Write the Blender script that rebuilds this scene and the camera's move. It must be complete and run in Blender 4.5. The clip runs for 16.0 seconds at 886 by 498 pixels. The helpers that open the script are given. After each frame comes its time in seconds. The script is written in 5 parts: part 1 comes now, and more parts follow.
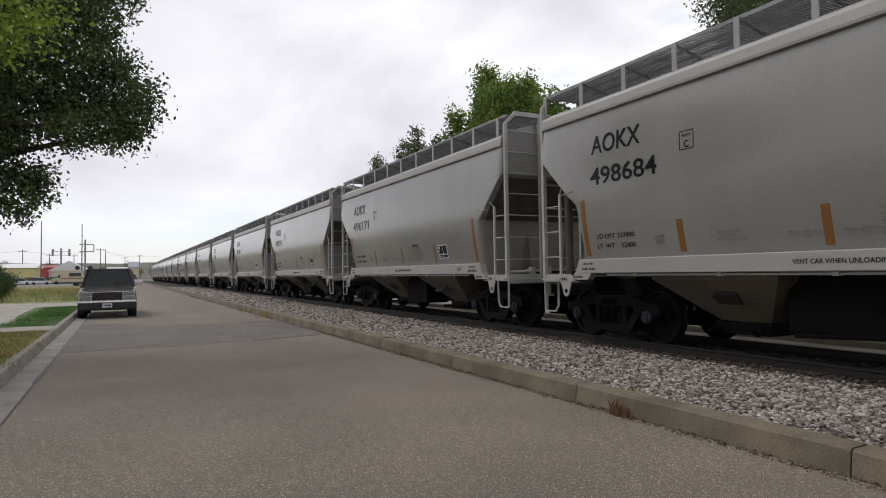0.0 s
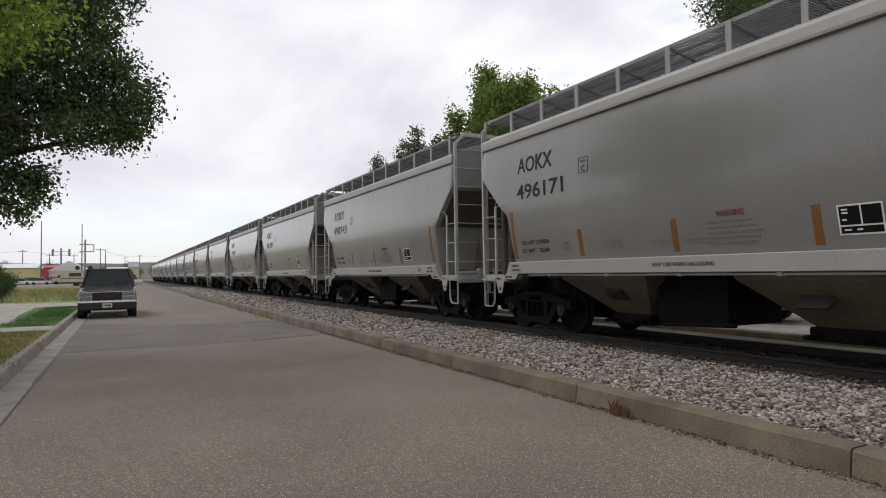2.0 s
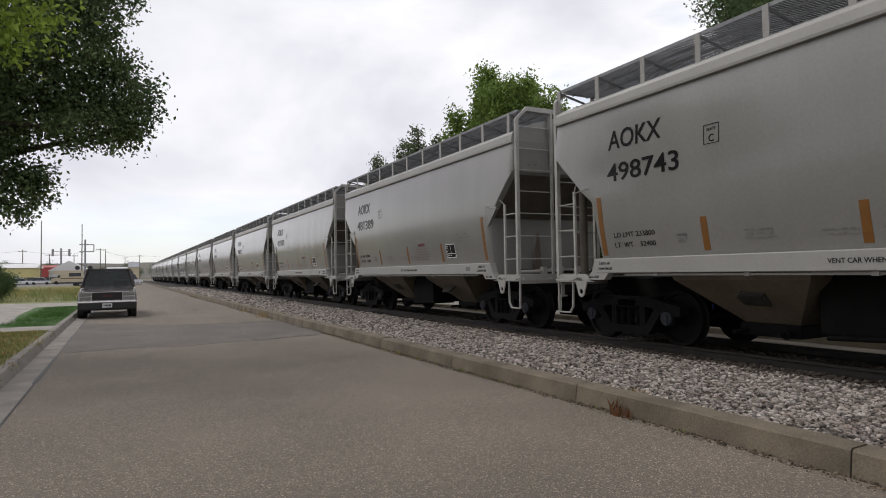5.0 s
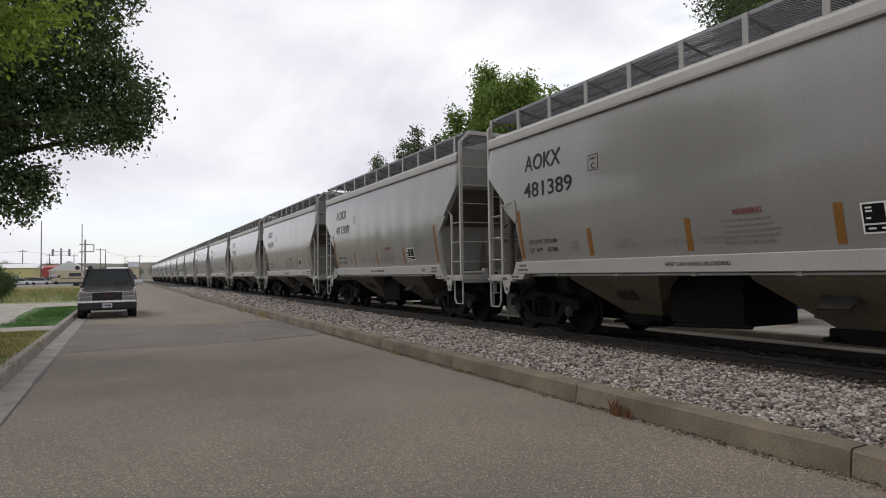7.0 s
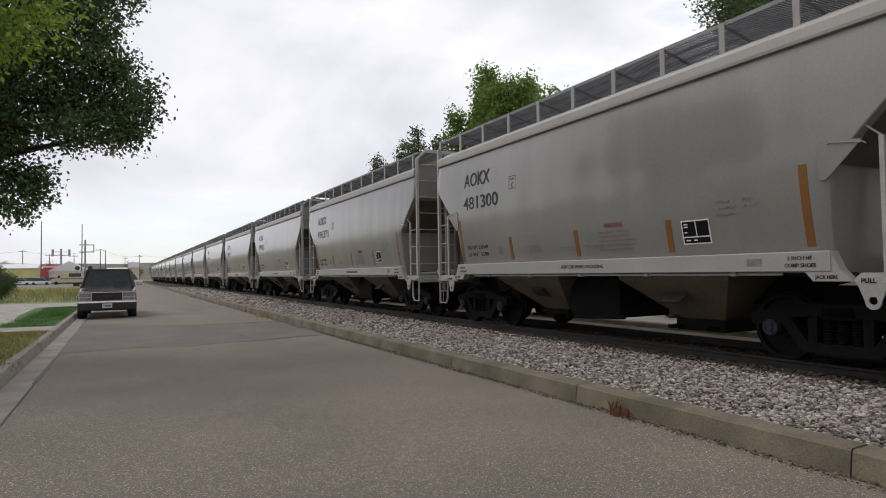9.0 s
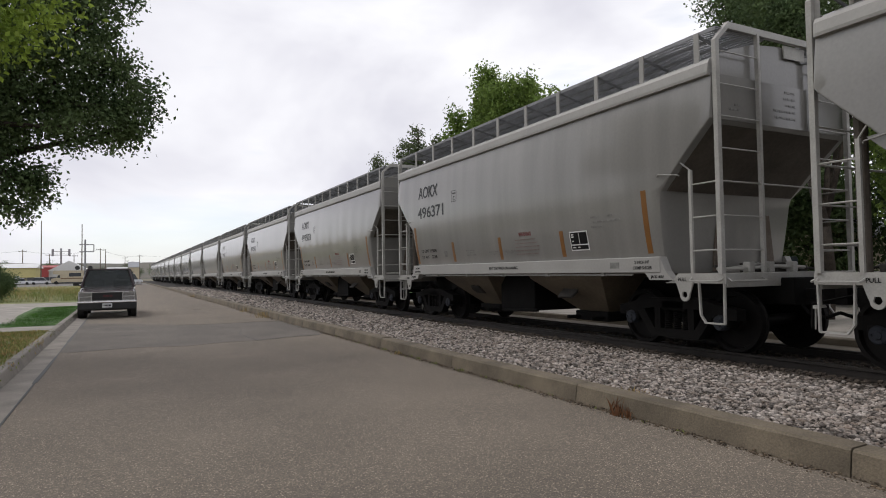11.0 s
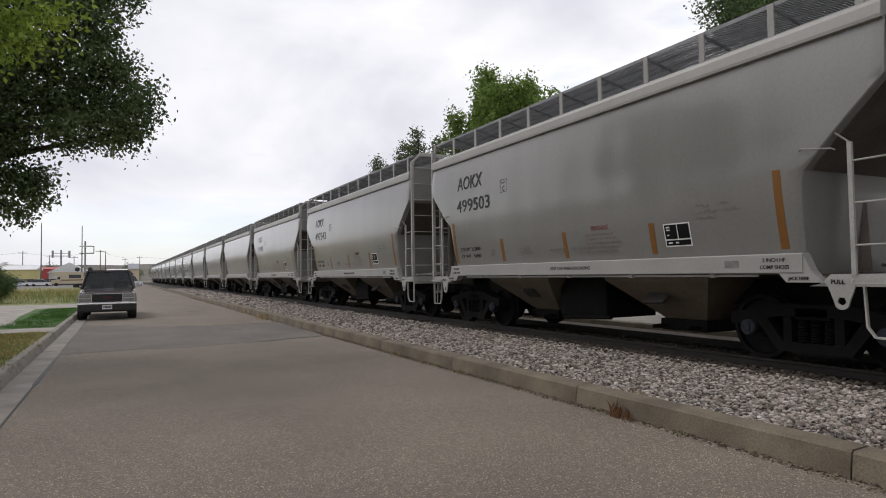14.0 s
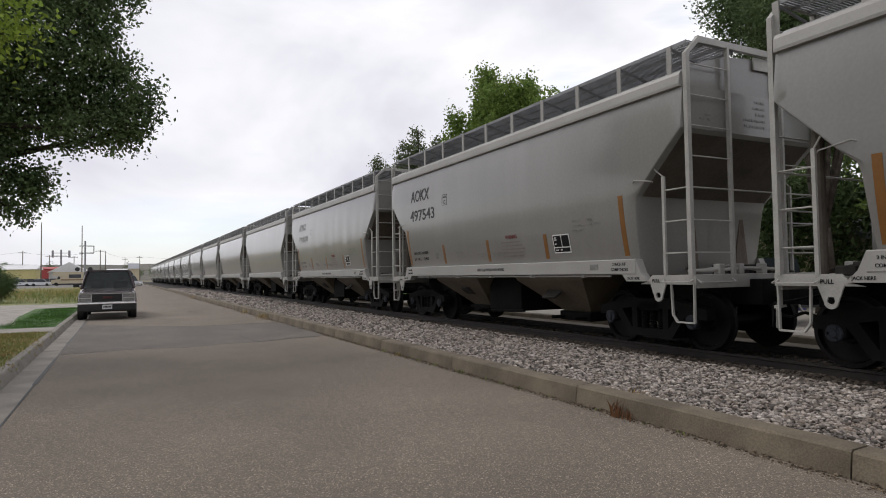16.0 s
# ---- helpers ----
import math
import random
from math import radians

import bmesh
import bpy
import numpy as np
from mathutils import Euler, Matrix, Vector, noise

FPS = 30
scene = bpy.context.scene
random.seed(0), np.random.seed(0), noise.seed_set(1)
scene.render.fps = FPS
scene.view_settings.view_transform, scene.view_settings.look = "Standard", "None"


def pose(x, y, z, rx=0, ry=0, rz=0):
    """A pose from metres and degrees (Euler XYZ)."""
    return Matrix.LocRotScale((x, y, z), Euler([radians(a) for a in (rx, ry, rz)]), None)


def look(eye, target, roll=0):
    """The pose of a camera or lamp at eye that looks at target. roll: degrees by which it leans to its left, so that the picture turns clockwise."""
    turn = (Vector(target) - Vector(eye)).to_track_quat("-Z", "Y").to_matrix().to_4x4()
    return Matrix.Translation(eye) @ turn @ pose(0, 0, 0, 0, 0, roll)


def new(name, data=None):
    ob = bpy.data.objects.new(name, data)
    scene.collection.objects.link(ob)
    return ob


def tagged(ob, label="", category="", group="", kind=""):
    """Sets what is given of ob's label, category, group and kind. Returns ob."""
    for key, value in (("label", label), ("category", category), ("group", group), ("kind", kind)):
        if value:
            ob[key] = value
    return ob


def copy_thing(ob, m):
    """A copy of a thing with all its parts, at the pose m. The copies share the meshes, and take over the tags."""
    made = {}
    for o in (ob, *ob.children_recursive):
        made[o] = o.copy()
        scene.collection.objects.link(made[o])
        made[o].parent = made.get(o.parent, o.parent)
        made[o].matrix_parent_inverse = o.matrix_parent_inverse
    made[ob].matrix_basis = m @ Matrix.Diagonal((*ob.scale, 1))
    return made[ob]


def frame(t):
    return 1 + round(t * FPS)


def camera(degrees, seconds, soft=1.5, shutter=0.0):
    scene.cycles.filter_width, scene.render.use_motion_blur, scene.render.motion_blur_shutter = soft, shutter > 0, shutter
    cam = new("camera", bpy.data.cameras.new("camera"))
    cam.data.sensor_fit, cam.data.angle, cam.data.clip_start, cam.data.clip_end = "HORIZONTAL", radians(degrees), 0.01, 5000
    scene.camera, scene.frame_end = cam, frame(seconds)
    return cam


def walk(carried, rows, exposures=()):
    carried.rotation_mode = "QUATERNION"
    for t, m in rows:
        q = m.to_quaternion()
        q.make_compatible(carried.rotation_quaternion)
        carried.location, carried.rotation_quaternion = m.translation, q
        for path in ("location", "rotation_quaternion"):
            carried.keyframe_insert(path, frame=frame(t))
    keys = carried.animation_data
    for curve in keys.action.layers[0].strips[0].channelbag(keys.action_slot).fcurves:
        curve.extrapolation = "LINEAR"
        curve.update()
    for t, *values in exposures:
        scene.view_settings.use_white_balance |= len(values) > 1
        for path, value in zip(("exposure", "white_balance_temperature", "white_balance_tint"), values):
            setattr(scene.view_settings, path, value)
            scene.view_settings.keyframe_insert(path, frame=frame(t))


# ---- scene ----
import collections

# ================= camera =================
cam = camera(70.85, 16.0, soft=1.0)
EYE = (0.0, 0.0, 1.52)


def aim(up):
    """Camera pose: 27.3 degrees right of the track's line, tilted up, small lean."""
    yaw, pitch = radians(27.32), radians(2.123 + up)
    way = Vector((math.sin(yaw) * math.cos(pitch), math.cos(yaw) * math.cos(pitch), math.sin(pitch)))
    return look(EYE, Vector(EYE) + way * 10, -0.853)


walk(cam, [(t, aim(a)) for t, a in (
    (0.0, 0.0), (4.0, 0.0), (7.5, 0.0), (8.1, 0.0), (8.5, 0.07), (9.0, 0.03), (11.3, 0.0), (12.4, 0.0), (13.0, 0.09),
    (13.5, 0.15), (14.5, 0.15), (15.2, 0.09), (15.6, 0.09), (16.0, 0.13))])

# ================= light =================
scene.view_settings.exposure = 0.0
world = bpy.data.worlds.new("overcast_sky")
scene.world = world
world.use_nodes = True
wn, wl = world.node_tree.nodes, world.node_tree.links
wn.clear()
SUN_EL, SUN_AZ = 48.0, -38.0      # degrees above the horizon; clockwise from the track's line
out = wn.new("ShaderNodeOutputWorld")
sky = wn.new("ShaderNodeTexSky")
sky.sky_type, sky.sun_disc = "NISHITA", False
sky.sun_elevation, sky.sun_rotation = radians(SUN_EL), radians(SUN_AZ)
sky.dust_density = 1.2
bg_blue, bg_cloud = wn.new("ShaderNodeBackground"), wn.new("ShaderNodeBackground")
bg_blue.inputs[1].default_value = 0.12
sky_tint = wn.new("ShaderNodeMixRGB")        # cool clear air between the clouds
sky_tint.blend_type, sky_tint.inputs[0].default_value, sky_tint.inputs[2].default_value = "MULTIPLY", 1.0, (0.86, 0.95, 1.05, 1)
wl.new(sky.outputs[0], sky_tint.inputs[1])
wl.new(sky_tint.outputs[0], bg_blue.inputs[0])
tc = wn.new("ShaderNodeTexCoord")
mp = wn.new("ShaderNodeMapping")
mp.inputs["Scale"].default_value = (1.6, 1.6, 3.2)
wl.new(tc.outputs["Generated"], mp.inputs[0])
nz = wn.new("ShaderNodeTexNoise")
nz.inputs["Scale"].default_value, nz.inputs["Detail"].default_value = 1.25, 5.0
nz.inputs["Roughness"].default_value, nz.inputs["Distortion"].default_value = 0.52, 0.35
wl.new(mp.outputs[0], nz.inputs[0])
cover = wn.new("ShaderNodeValToRGB")        # how much cloud hides the blue
cover.color_ramp.elements[0].position, cover.color_ramp.elements[0].color = 0.31, (0.62, 0.62, 0.62, 1)
cover.color_ramp.elements[1].position, cover.color_ramp.elements[1].color = 0.46, (1, 1, 1, 1)
horizon = wn.new("ShaderNodeSeparateXYZ")   # the cloud thins towards the horizon
wl.new(tc.outputs["Generated"], horizon.inputs[0])
thin = wn.new("ShaderNodeMapRange")
thin.inputs["From Min"].default_value, thin.inputs["From Max"].default_value = 0.02, 0.24
thin.inputs["To Min"].default_value, thin.inputs["To Max"].default_value = -0.075, 0.04
wl.new(horizon.outputs["Z"], thin.inputs[0])
puff = wn.new("ShaderNodeTexNoise")         # small streaks of cloud
puff.inputs["Scale"].default_value, puff.inputs["Detail"].default_value = 5.5, 6.0
mp2 = wn.new("ShaderNodeMapping")
mp2.inputs["Scale"].default_value = (1.0, 1.0, 5.0)
wl.new(tc.outputs["Generated"], mp2.inputs[0])
wl.new(mp2.outputs[0], puff.inputs[0])
puff_add = wn.new("ShaderNodeMath")
puff_add.operation = "MULTIPLY_ADD"
puff_add.inputs[1].default_value, puff_add.inputs[2].default_value = 0.34, -0.17
wl.new(puff.outputs[0], puff_add.inputs[0])
sum1, sum2 = wn.new("ShaderNodeMath"), wn.new("ShaderNodeMath")
wl.new(nz.outputs[0], sum1.inputs[0])
wl.new(thin.outputs[0], sum1.inputs[1])
wl.new(sum1.outputs[0], sum2.inputs[0])
wl.new(puff_add.outputs[0], sum2.inputs[1])
wl.new(sum2.outputs[0], cover.inputs[0])
tone = wn.new("ShaderNodeValToRGB")         # thin and thick cloud
tone.color_ramp.elements[0].position, tone.color_ramp.elements[0].color = 0.36, (1.0, 1.0, 1.03, 1)
tone.color_ramp.elements[1].position, tone.color_ramp.elements[1].color = 0.64, (0.66, 0.655, 0.73, 1)
wl.new(nz.outputs[0], tone.inputs[0])
wl.new(tone.outputs[0], bg_cloud.inputs[0])
bg_cloud.inputs[1].default_value = 1.10
mixw = wn.new("ShaderNodeMixShader")
wl.new(cover.outputs[0], mixw.inputs[0])
wl.new(bg_blue.outputs[0], mixw.inputs[1])
wl.new(bg_cloud.outputs[0], mixw.inputs[2])
wl.new(mixw.outputs[0], out.inputs[0])

sun_data = bpy.data.lights.new("sun", "SUN")
sun_data.energy, sun_data.angle, sun_data.color = 1.0, radians(18), (1.0, 0.95, 0.88)
sun = new("sun", sun_data)
sa, se = radians(SUN_AZ), radians(SUN_EL)
sun_way = Vector((math.sin(sa) * math.cos(se), math.cos(sa) * math.cos(se), math.sin(se)))
sun.matrix_world = look(sun_way * 60, (0, 0, 0))


# ================= materials =================
def mat(name, color, rough=0.6, metal=0.0, var=0.18, scale=3.0, fine=60.0, bump=0.15, tint=None, random_amount=0.0,
        island=0.0, spec=0.5, streak=None):
    """A surface with variation at two scales, grain relief, and variation from piece to piece."""
    m = bpy.data.materials.new(name)
    m.use_nodes = True
    n, l = m.node_tree.nodes, m.node_tree.links
    b = n["Principled BSDF"]
    b.inputs["Roughness"].default_value, b.inputs["Metallic"].default_value = rough, metal
    b.inputs["Specular IOR Level"].default_value = spec
    co = n.new("ShaderNodeTexCoord")
    big, small = n.new("ShaderNodeTexNoise"), n.new("ShaderNodeTexNoise")
    big.inputs["Scale"].default_value, big.inputs["Detail"].default_value = scale, 5
    small.inputs["Scale"].default_value, small.inputs["Detail"].default_value = fine, 3
    vec = co.outputs["Object"]
    if streak:
        mpn = n.new("ShaderNodeMapping")
        mpn.inputs["Scale"].default_value = streak
        l.new(vec, mpn.inputs[0])
        l.new(mpn.outputs[0], big.inputs[0])
    else:
        l.new(vec, big.inputs[0])
    l.new(vec, small.inputs[0])
    c2 = tint or [c * (1 - 2.2 * var) for c in color]
    ramp = n.new("ShaderNodeValToRGB")
    ramp.color_ramp.elements[0].position, ramp.color_ramp.elements[0].color = 0.32, (*c2, 1)
    ramp.color_ramp.elements[1].position, ramp.color_ramp.elements[1].color = 0.68, (*color, 1)
    l.new(big.outputs[0], ramp.inputs[0])
    mul = n.new("ShaderNodeMixRGB")
    mul.blend_type, mul.inputs[0].default_value = "MULTIPLY", 1.0
    r2 = n.new("ShaderNodeValToRGB")
    lo = max(0.0, 1 - 1.6 * var)
    r2.color_ramp.elements[0].position, r2.color_ramp.elements[0].color = 0.3, (lo, lo, lo, 1)
    r2.color_ramp.elements[1].position, r2.color_ramp.elements[1].color = 0.7, (1.0, 1.0, 1.0, 1)
    l.new(small.outputs[0], r2.inputs[0])
    l.new(ramp.outputs[0], mul.inputs[1])
    l.new(r2.outputs[0], mul.inputs[2])
    last = mul.outputs[0]
    if random_amount or island:
        src = n.new("ShaderNodeObjectInfo").outputs["Random"] if random_amount else n.new("ShaderNodeNewGeometry").outputs["Random Per Island"]
        k = random_amount or island
        mr = n.new("ShaderNodeMapRange")
        mr.inputs["To Min"].default_value, mr.inputs["To Max"].default_value = 1 - k, 1 + k
        l.new(src, mr.inputs[0])
        mul2 = n.new("ShaderNodeMixRGB")
        mul2.blend_type, mul2.inputs[0].default_value = "MULTIPLY", 1.0
        l.new(last, mul2.inputs[1])
        l.new(mr.outputs[0], mul2.inputs[2])
        last = mul2.outputs[0]
    l.new(last, b.inputs["Base Color"])
    if bump:
        bn = n.new("ShaderNodeBump")
        bn.inputs["Strength"].default_value, bn.inputs["Distance"].default_value = bump, 0.01
        l.new(small.outputs[0], bn.inputs["Height"])
        l.new(bn.outputs[0], b.inputs["Normal"])
    return m


def leaf_mat(name, a, b2):
    m = mat(name, a, 0.7, spec=0.25, var=0.12, scale=1.2, fine=9, bump=0, island=0.35, tint=b2)
    m.node_tree.nodes["Principled BSDF"].inputs["Transmission Weight"].default_value = 0.0
    n, l = m.node_tree.nodes, m.node_tree.links
    tr, mx = n.new("ShaderNodeBsdfTranslucent"), n.new("ShaderNodeMixShader")
    src = n["Principled BSDF"].inputs["Base Color"].links[0].from_socket
    l.new(src, tr.inputs[0])
    mx.inputs[0].default_value = 0.35
    l.new(n["Principled BSDF"].outputs[0], mx.inputs[1])
    l.new(tr.outputs[0], mx.inputs[2])
    l.new(mx.outputs[0], n["Material Output"].inputs[0])
    return m


M = {}
M["asphalt"] = mat("asphalt", (0.196, 0.163, 0.128), 0.9, var=0.12, scale=0.45, fine=70, bump=0.5)
M["asphalt_patch"] = mat("asphalt_patch", (0.150, 0.131, 0.113), 0.9, var=0.12, scale=0.8, fine=70, bump=0.5)
def aggregate(m, amount, size):
    """Adds pale and dark chips of stone to a worn asphalt."""
    n, l = m.node_tree.nodes, m.node_tree.links
    b = n["Principled BSDF"]
    src = b.inputs["Base Color"].links[0].from_socket
    co = n.new("ShaderNodeTexCoord")
    vo = n.new("ShaderNodeTexVoronoi")
    vo.inputs["Scale"].default_value = size
    l.new(co.outputs["Object"], vo.inputs["Vector"])
    ramp = n.new("ShaderNodeValToRGB")
    e = ramp.color_ramp.elements
    e[0].position, e[0].color = 0.0, (0.62, 0.62, 0.62, 1)
    e[1].position, e[1].color = 1.0, (1 + amount, 1 + amount, 1 + amount * 0.95, 1)
    mid = ramp.color_ramp.elements.new(0.55)
    mid.color = (0.92, 0.92, 0.92, 1)
    hi = ramp.color_ramp.elements.new(0.86)
    hi.color = (1.12, 1.11, 1.08, 1)
    sep = n.new("ShaderNodeSeparateColor")
    l.new(vo.outputs["Color"], sep.inputs[0])
    l.new(sep.outputs[0], ramp.inputs[0])
    mx = n.new("ShaderNodeMixRGB")
    mx.blend_type, mx.inputs[0].default_value = "MULTIPLY", 1.0
    l.new(src, mx.inputs[1])
    l.new(ramp.outputs[0], mx.inputs[2])
    l.new(mx.outputs[0], b.inputs["Base Color"])


aggregate(M["asphalt"], 1.7, 115)
aggregate(M["asphalt_patch"], 1.2, 95)
M["asphalt_far"] = mat("asphalt_far", (0.20, 0.19, 0.18), 0.9, var=0.12, scale=0.2, fine=20, bump=0.2)
M["concrete"] = mat("concrete", (0.36, 0.33, 0.29), 0.88, var=0.16, scale=1.3, fine=55, bump=0.35)
M["kerb"] = mat("kerb_concrete", (0.205, 0.168, 0.118), 0.9, var=0.20, scale=2.2, fine=60, bump=0.45)
M["gutter"] = mat("gutter_concrete", (0.29, 0.262, 0.228), 0.9, var=0.16, scale=1.8, fine=60, bump=0.4)
M["dirt"] = mat("dirt", (0.17, 0.14, 0.105), 0.95, var=0.22, scale=1.0, fine=30, bump=0.7)
# near-black: the shade in the gaps between loose stones, as colour
M["ballast_gap_dark"] = mat("ballast_gap_dark", (0.040, 0.034, 0.029), 0.95, var=0.3, scale=5, fine=26, bump=1.0)
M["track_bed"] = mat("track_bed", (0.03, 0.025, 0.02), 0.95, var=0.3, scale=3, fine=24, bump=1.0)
M["stone"] = mat("ballast_stone", (0.39, 0.35, 0.315), 0.85, var=0.2, scale=9, tint=(0.17, 0.135, 0.108), fine=90, bump=0.2, island=0.75)
M["grass"] = mat("lawn_grass", (0.075, 0.17, 0.025), 0.9, var=0.25, scale=1.2, fine=40, bump=0.6)
M["drygrass"] = mat("dry_grass", (0.24, 0.20, 0.085), 0.95, var=0.22, scale=0.9, fine=30, bump=0.7, tint=(0.13, 0.15, 0.045))
M["field"] = mat("field_weeds", (0.26, 0.25, 0.10), 0.95, var=0.2, scale=0.25, fine=8, bump=0.6, tint=(0.12, 0.16, 0.05))
M["ground"] = mat("ground_far", (0.22, 0.20, 0.13), 0.95, var=0.2, scale=0.05, fine=2, bump=0.3)
M["hill"] = mat("hill", (0.16, 0.145, 0.115), 0.95, var=0.2, scale=0.03, fine=0.3, bump=0.0, tint=(0.07, 0.075, 0.06))
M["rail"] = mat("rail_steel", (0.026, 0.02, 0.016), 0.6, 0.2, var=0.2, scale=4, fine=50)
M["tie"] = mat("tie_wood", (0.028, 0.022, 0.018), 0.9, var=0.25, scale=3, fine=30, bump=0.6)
M["car_paint"] = mat("car_grey_paint", (0.220, 0.214, 0.199), 0.35, spec=0.3, var=0.06, scale=0.7, fine=22, bump=0.03, streak=(1, 1.6, 0.25), random_amount=0.06)
M["car_paint_streaked"] = mat("car_grey_paint_streaked", (0.225, 0.218, 0.203), 0.36, spec=0.3, var=0.04, scale=1.0, fine=22, bump=0.02, tint=(0.175, 0.170, 0.158), streak=(1, 2.2, 0.2), random_amount=0.04)
# dark brown; on the slope sheets the tone includes the overhang's shade
M["dark_brown"] = mat("dark_brown_paint", (0.11, 0.092, 0.073), 0.75, var=0.15, scale=2, fine=20, bump=0.05)
M["car_sill"] = mat("car_sill_paint", (0.315, 0.306, 0.286), 0.45, var=0.05, scale=1.2, fine=25, bump=0.03)
M["car_ladder"] = mat("car_ladder_paint", (0.40, 0.39, 0.36), 0.5, var=0.10, scale=3, fine=40, bump=0.08)
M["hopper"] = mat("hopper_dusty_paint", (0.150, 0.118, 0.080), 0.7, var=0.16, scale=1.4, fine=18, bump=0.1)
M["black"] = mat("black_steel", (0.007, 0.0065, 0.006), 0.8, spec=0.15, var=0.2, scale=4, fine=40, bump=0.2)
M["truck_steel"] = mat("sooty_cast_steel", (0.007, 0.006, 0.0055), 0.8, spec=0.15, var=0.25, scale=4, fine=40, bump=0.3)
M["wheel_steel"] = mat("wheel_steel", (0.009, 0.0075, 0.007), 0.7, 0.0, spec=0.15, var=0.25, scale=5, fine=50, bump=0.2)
M["cap_blue"] = mat("bearing_cap", (0.010, 0.014, 0.024), 0.7, 0.0, var=0.2, scale=6, fine=50)
M["grate"] = mat("galvanized_grating", (0.27, 0.275, 0.285), 0.55, 0.3, var=0.12, scale=3, fine=40)
M["rust"] = mat("rusty_bracket", (0.17, 0.10, 0.06), 0.85, var=0.3, scale=7, fine=50, bump=0.3)
M["rust_stain"] = mat("rust_stain", (0.20, 0.175, 0.15), 0.8, var=0.18, scale=5, fine=40, bump=0.1, tint=(0.12, 0.085, 0.06), streak=(1, 1, 0.25))
M["stripe"] = mat("reflective_stripe", (0.205, 0.083, 0.009), 0.5, var=0.08, scale=5, fine=60, bump=0.0)
M["ink"] = mat("black_lettering", (0.008, 0.008, 0.009), 0.45, spec=0.1, var=0.1, scale=5, fine=60, bump=0.0)
M["faded_ink"] = mat("faded_lettering", (0.24, 0.235, 0.22), 0.6, var=0.2, scale=9, fine=60, bump=0.0)
M["red_ink"] = mat("red_lettering", (0.20, 0.045, 0.045), 0.6, var=0.15, scale=9, fine=60, bump=0.0)
M["faded_red"] = mat("faded_red_lettering", (0.215, 0.165, 0.15), 0.6, var=0.15, scale=9, fine=60, bump=0.0)
M["white_ink"] = mat("white_lettering", (0.75, 0.75, 0.73), 0.6, var=0.05, scale=9, fine=60, bump=0.0)
M["bark"] = mat("bark", (0.10, 0.08, 0.06), 0.95, var=0.3, scale=5, fine=40, bump=0.9)
M["leaf_dark"] = leaf_mat("leaf_dark", (0.125, 0.175, 0.068), (0.062, 0.10, 0.042))
M["leaf_light"] = leaf_mat("leaf_light", (0.27, 0.36, 0.06), (0.15, 0.24, 0.04))
M["leaf_mid"] = leaf_mat("leaf_mid", (0.215, 0.30, 0.07), (0.12, 0.19, 0.042))
M["grass_blade"] = leaf_mat("grass_blade", (0.06, 0.16, 0.02), (0.04, 0.11, 0.015))
M["leaf_spruce"] = leaf_mat("leaf_spruce", (0.15, 0.185, 0.09), (0.085, 0.11, 0.055))


def coat(m, rough, ior=1.6):
    """A glossy top layer, as on enamel."""
    b = m.node_tree.nodes["Principled BSDF"]
    b.inputs["Coat Weight"].default_value, b.inputs["Coat Roughness"].default_value, b.inputs["Coat IOR"].default_value = 1.0, rough, ior


for key in ("car_paint", "car_paint_streaked"):
    coat(M[key], 0.14, 1.45)
coat(M["ink"], 0.14, 1.17)
coat(M["faded_ink"], 0.14, 1.3)


# ================= mesh helpers =================
def finish(name, bm, material, smooth=False):
    bmesh.ops.recalc_face_normals(bm, faces=bm.faces)
    me = bpy.data.meshes.new(name)
    bm.to_mesh(me)
    bm.free()
    me.materials.append(material)
    if smooth:
        me.polygons.foreach_set("use_smooth", [True] * len(me.polygons))
    return me


def part(name, bm, material, parent=None, label="", at=None, smooth=False):
    """One mesh object from a bmesh, or from a mesh that is shared, under a thing or a part."""
    me = finish(name, bm, material, smooth) if isinstance(bm, bmesh.types.BMesh) else bm
    ob = new(name, me)
    if at is not None:
        ob.matrix_basis = at
    ob.parent = parent
    if label:
        tagged(ob, label)
    return ob


def thing(name, label, category, at=None, group="", kind=""):
    ob = new(name)
    ob.empty_display_size = 0.2
    if at is not None:
        ob.matrix_basis = at
    return tagged(ob, label, category, group, kind)


def box(bm, x0, x1, y0, y1, z0, z1, bevel=0.0):
    vs = [bm.verts.new((x, y, z)) for z in (z0, z1) for x, y in ((x0, y0), (x1, y0), (x1, y1), (x0, y1))]
    fs = [bm.faces.new([vs[i] for i in q]) for q in ((3, 2, 1, 0), (4, 5, 6, 7), (0, 1, 5, 4), (1, 2, 6, 5), (2, 3, 7, 6), (3, 0, 4, 7))]
    if bevel:
        es = list({e for f in fs for e in f.edges})
        bmesh.ops.bevel(bm, geom=es, offset=bevel, segments=2, affect="EDGES", profile=0.5)
    return vs


def rod(bm, a, b, r, n=6, r2=None):
    """A round or tapered bar from a to b."""
    a, b = Vector(a), Vector(b)
    w = (b - a).normalized()
    u = w.orthogonal().normalized()
    v = w.cross(u)
    r2 = r if r2 is None else r2
    A = [bm.verts.new(a + (u * math.cos(2 * math.pi * i / n) + v * math.sin(2 * math.pi * i / n)) * r) for i in range(n)]
    B = [bm.verts.new(b + (u * math.cos(2 * math.pi * i / n) + v * math.sin(2 * math.pi * i / n)) * r2) for i in range(n)]
    for i in range(n):
        j = (i + 1) % n
        bm.faces.new((A[i], A[j], B[j], B[i]))
    bm.faces.new(A[::-1])
    bm.faces.new(B)


def pipe(bm, pts, r, n=6):
    for a, b in zip(pts, pts[1:]):
        rod(bm, a, b, r, n)


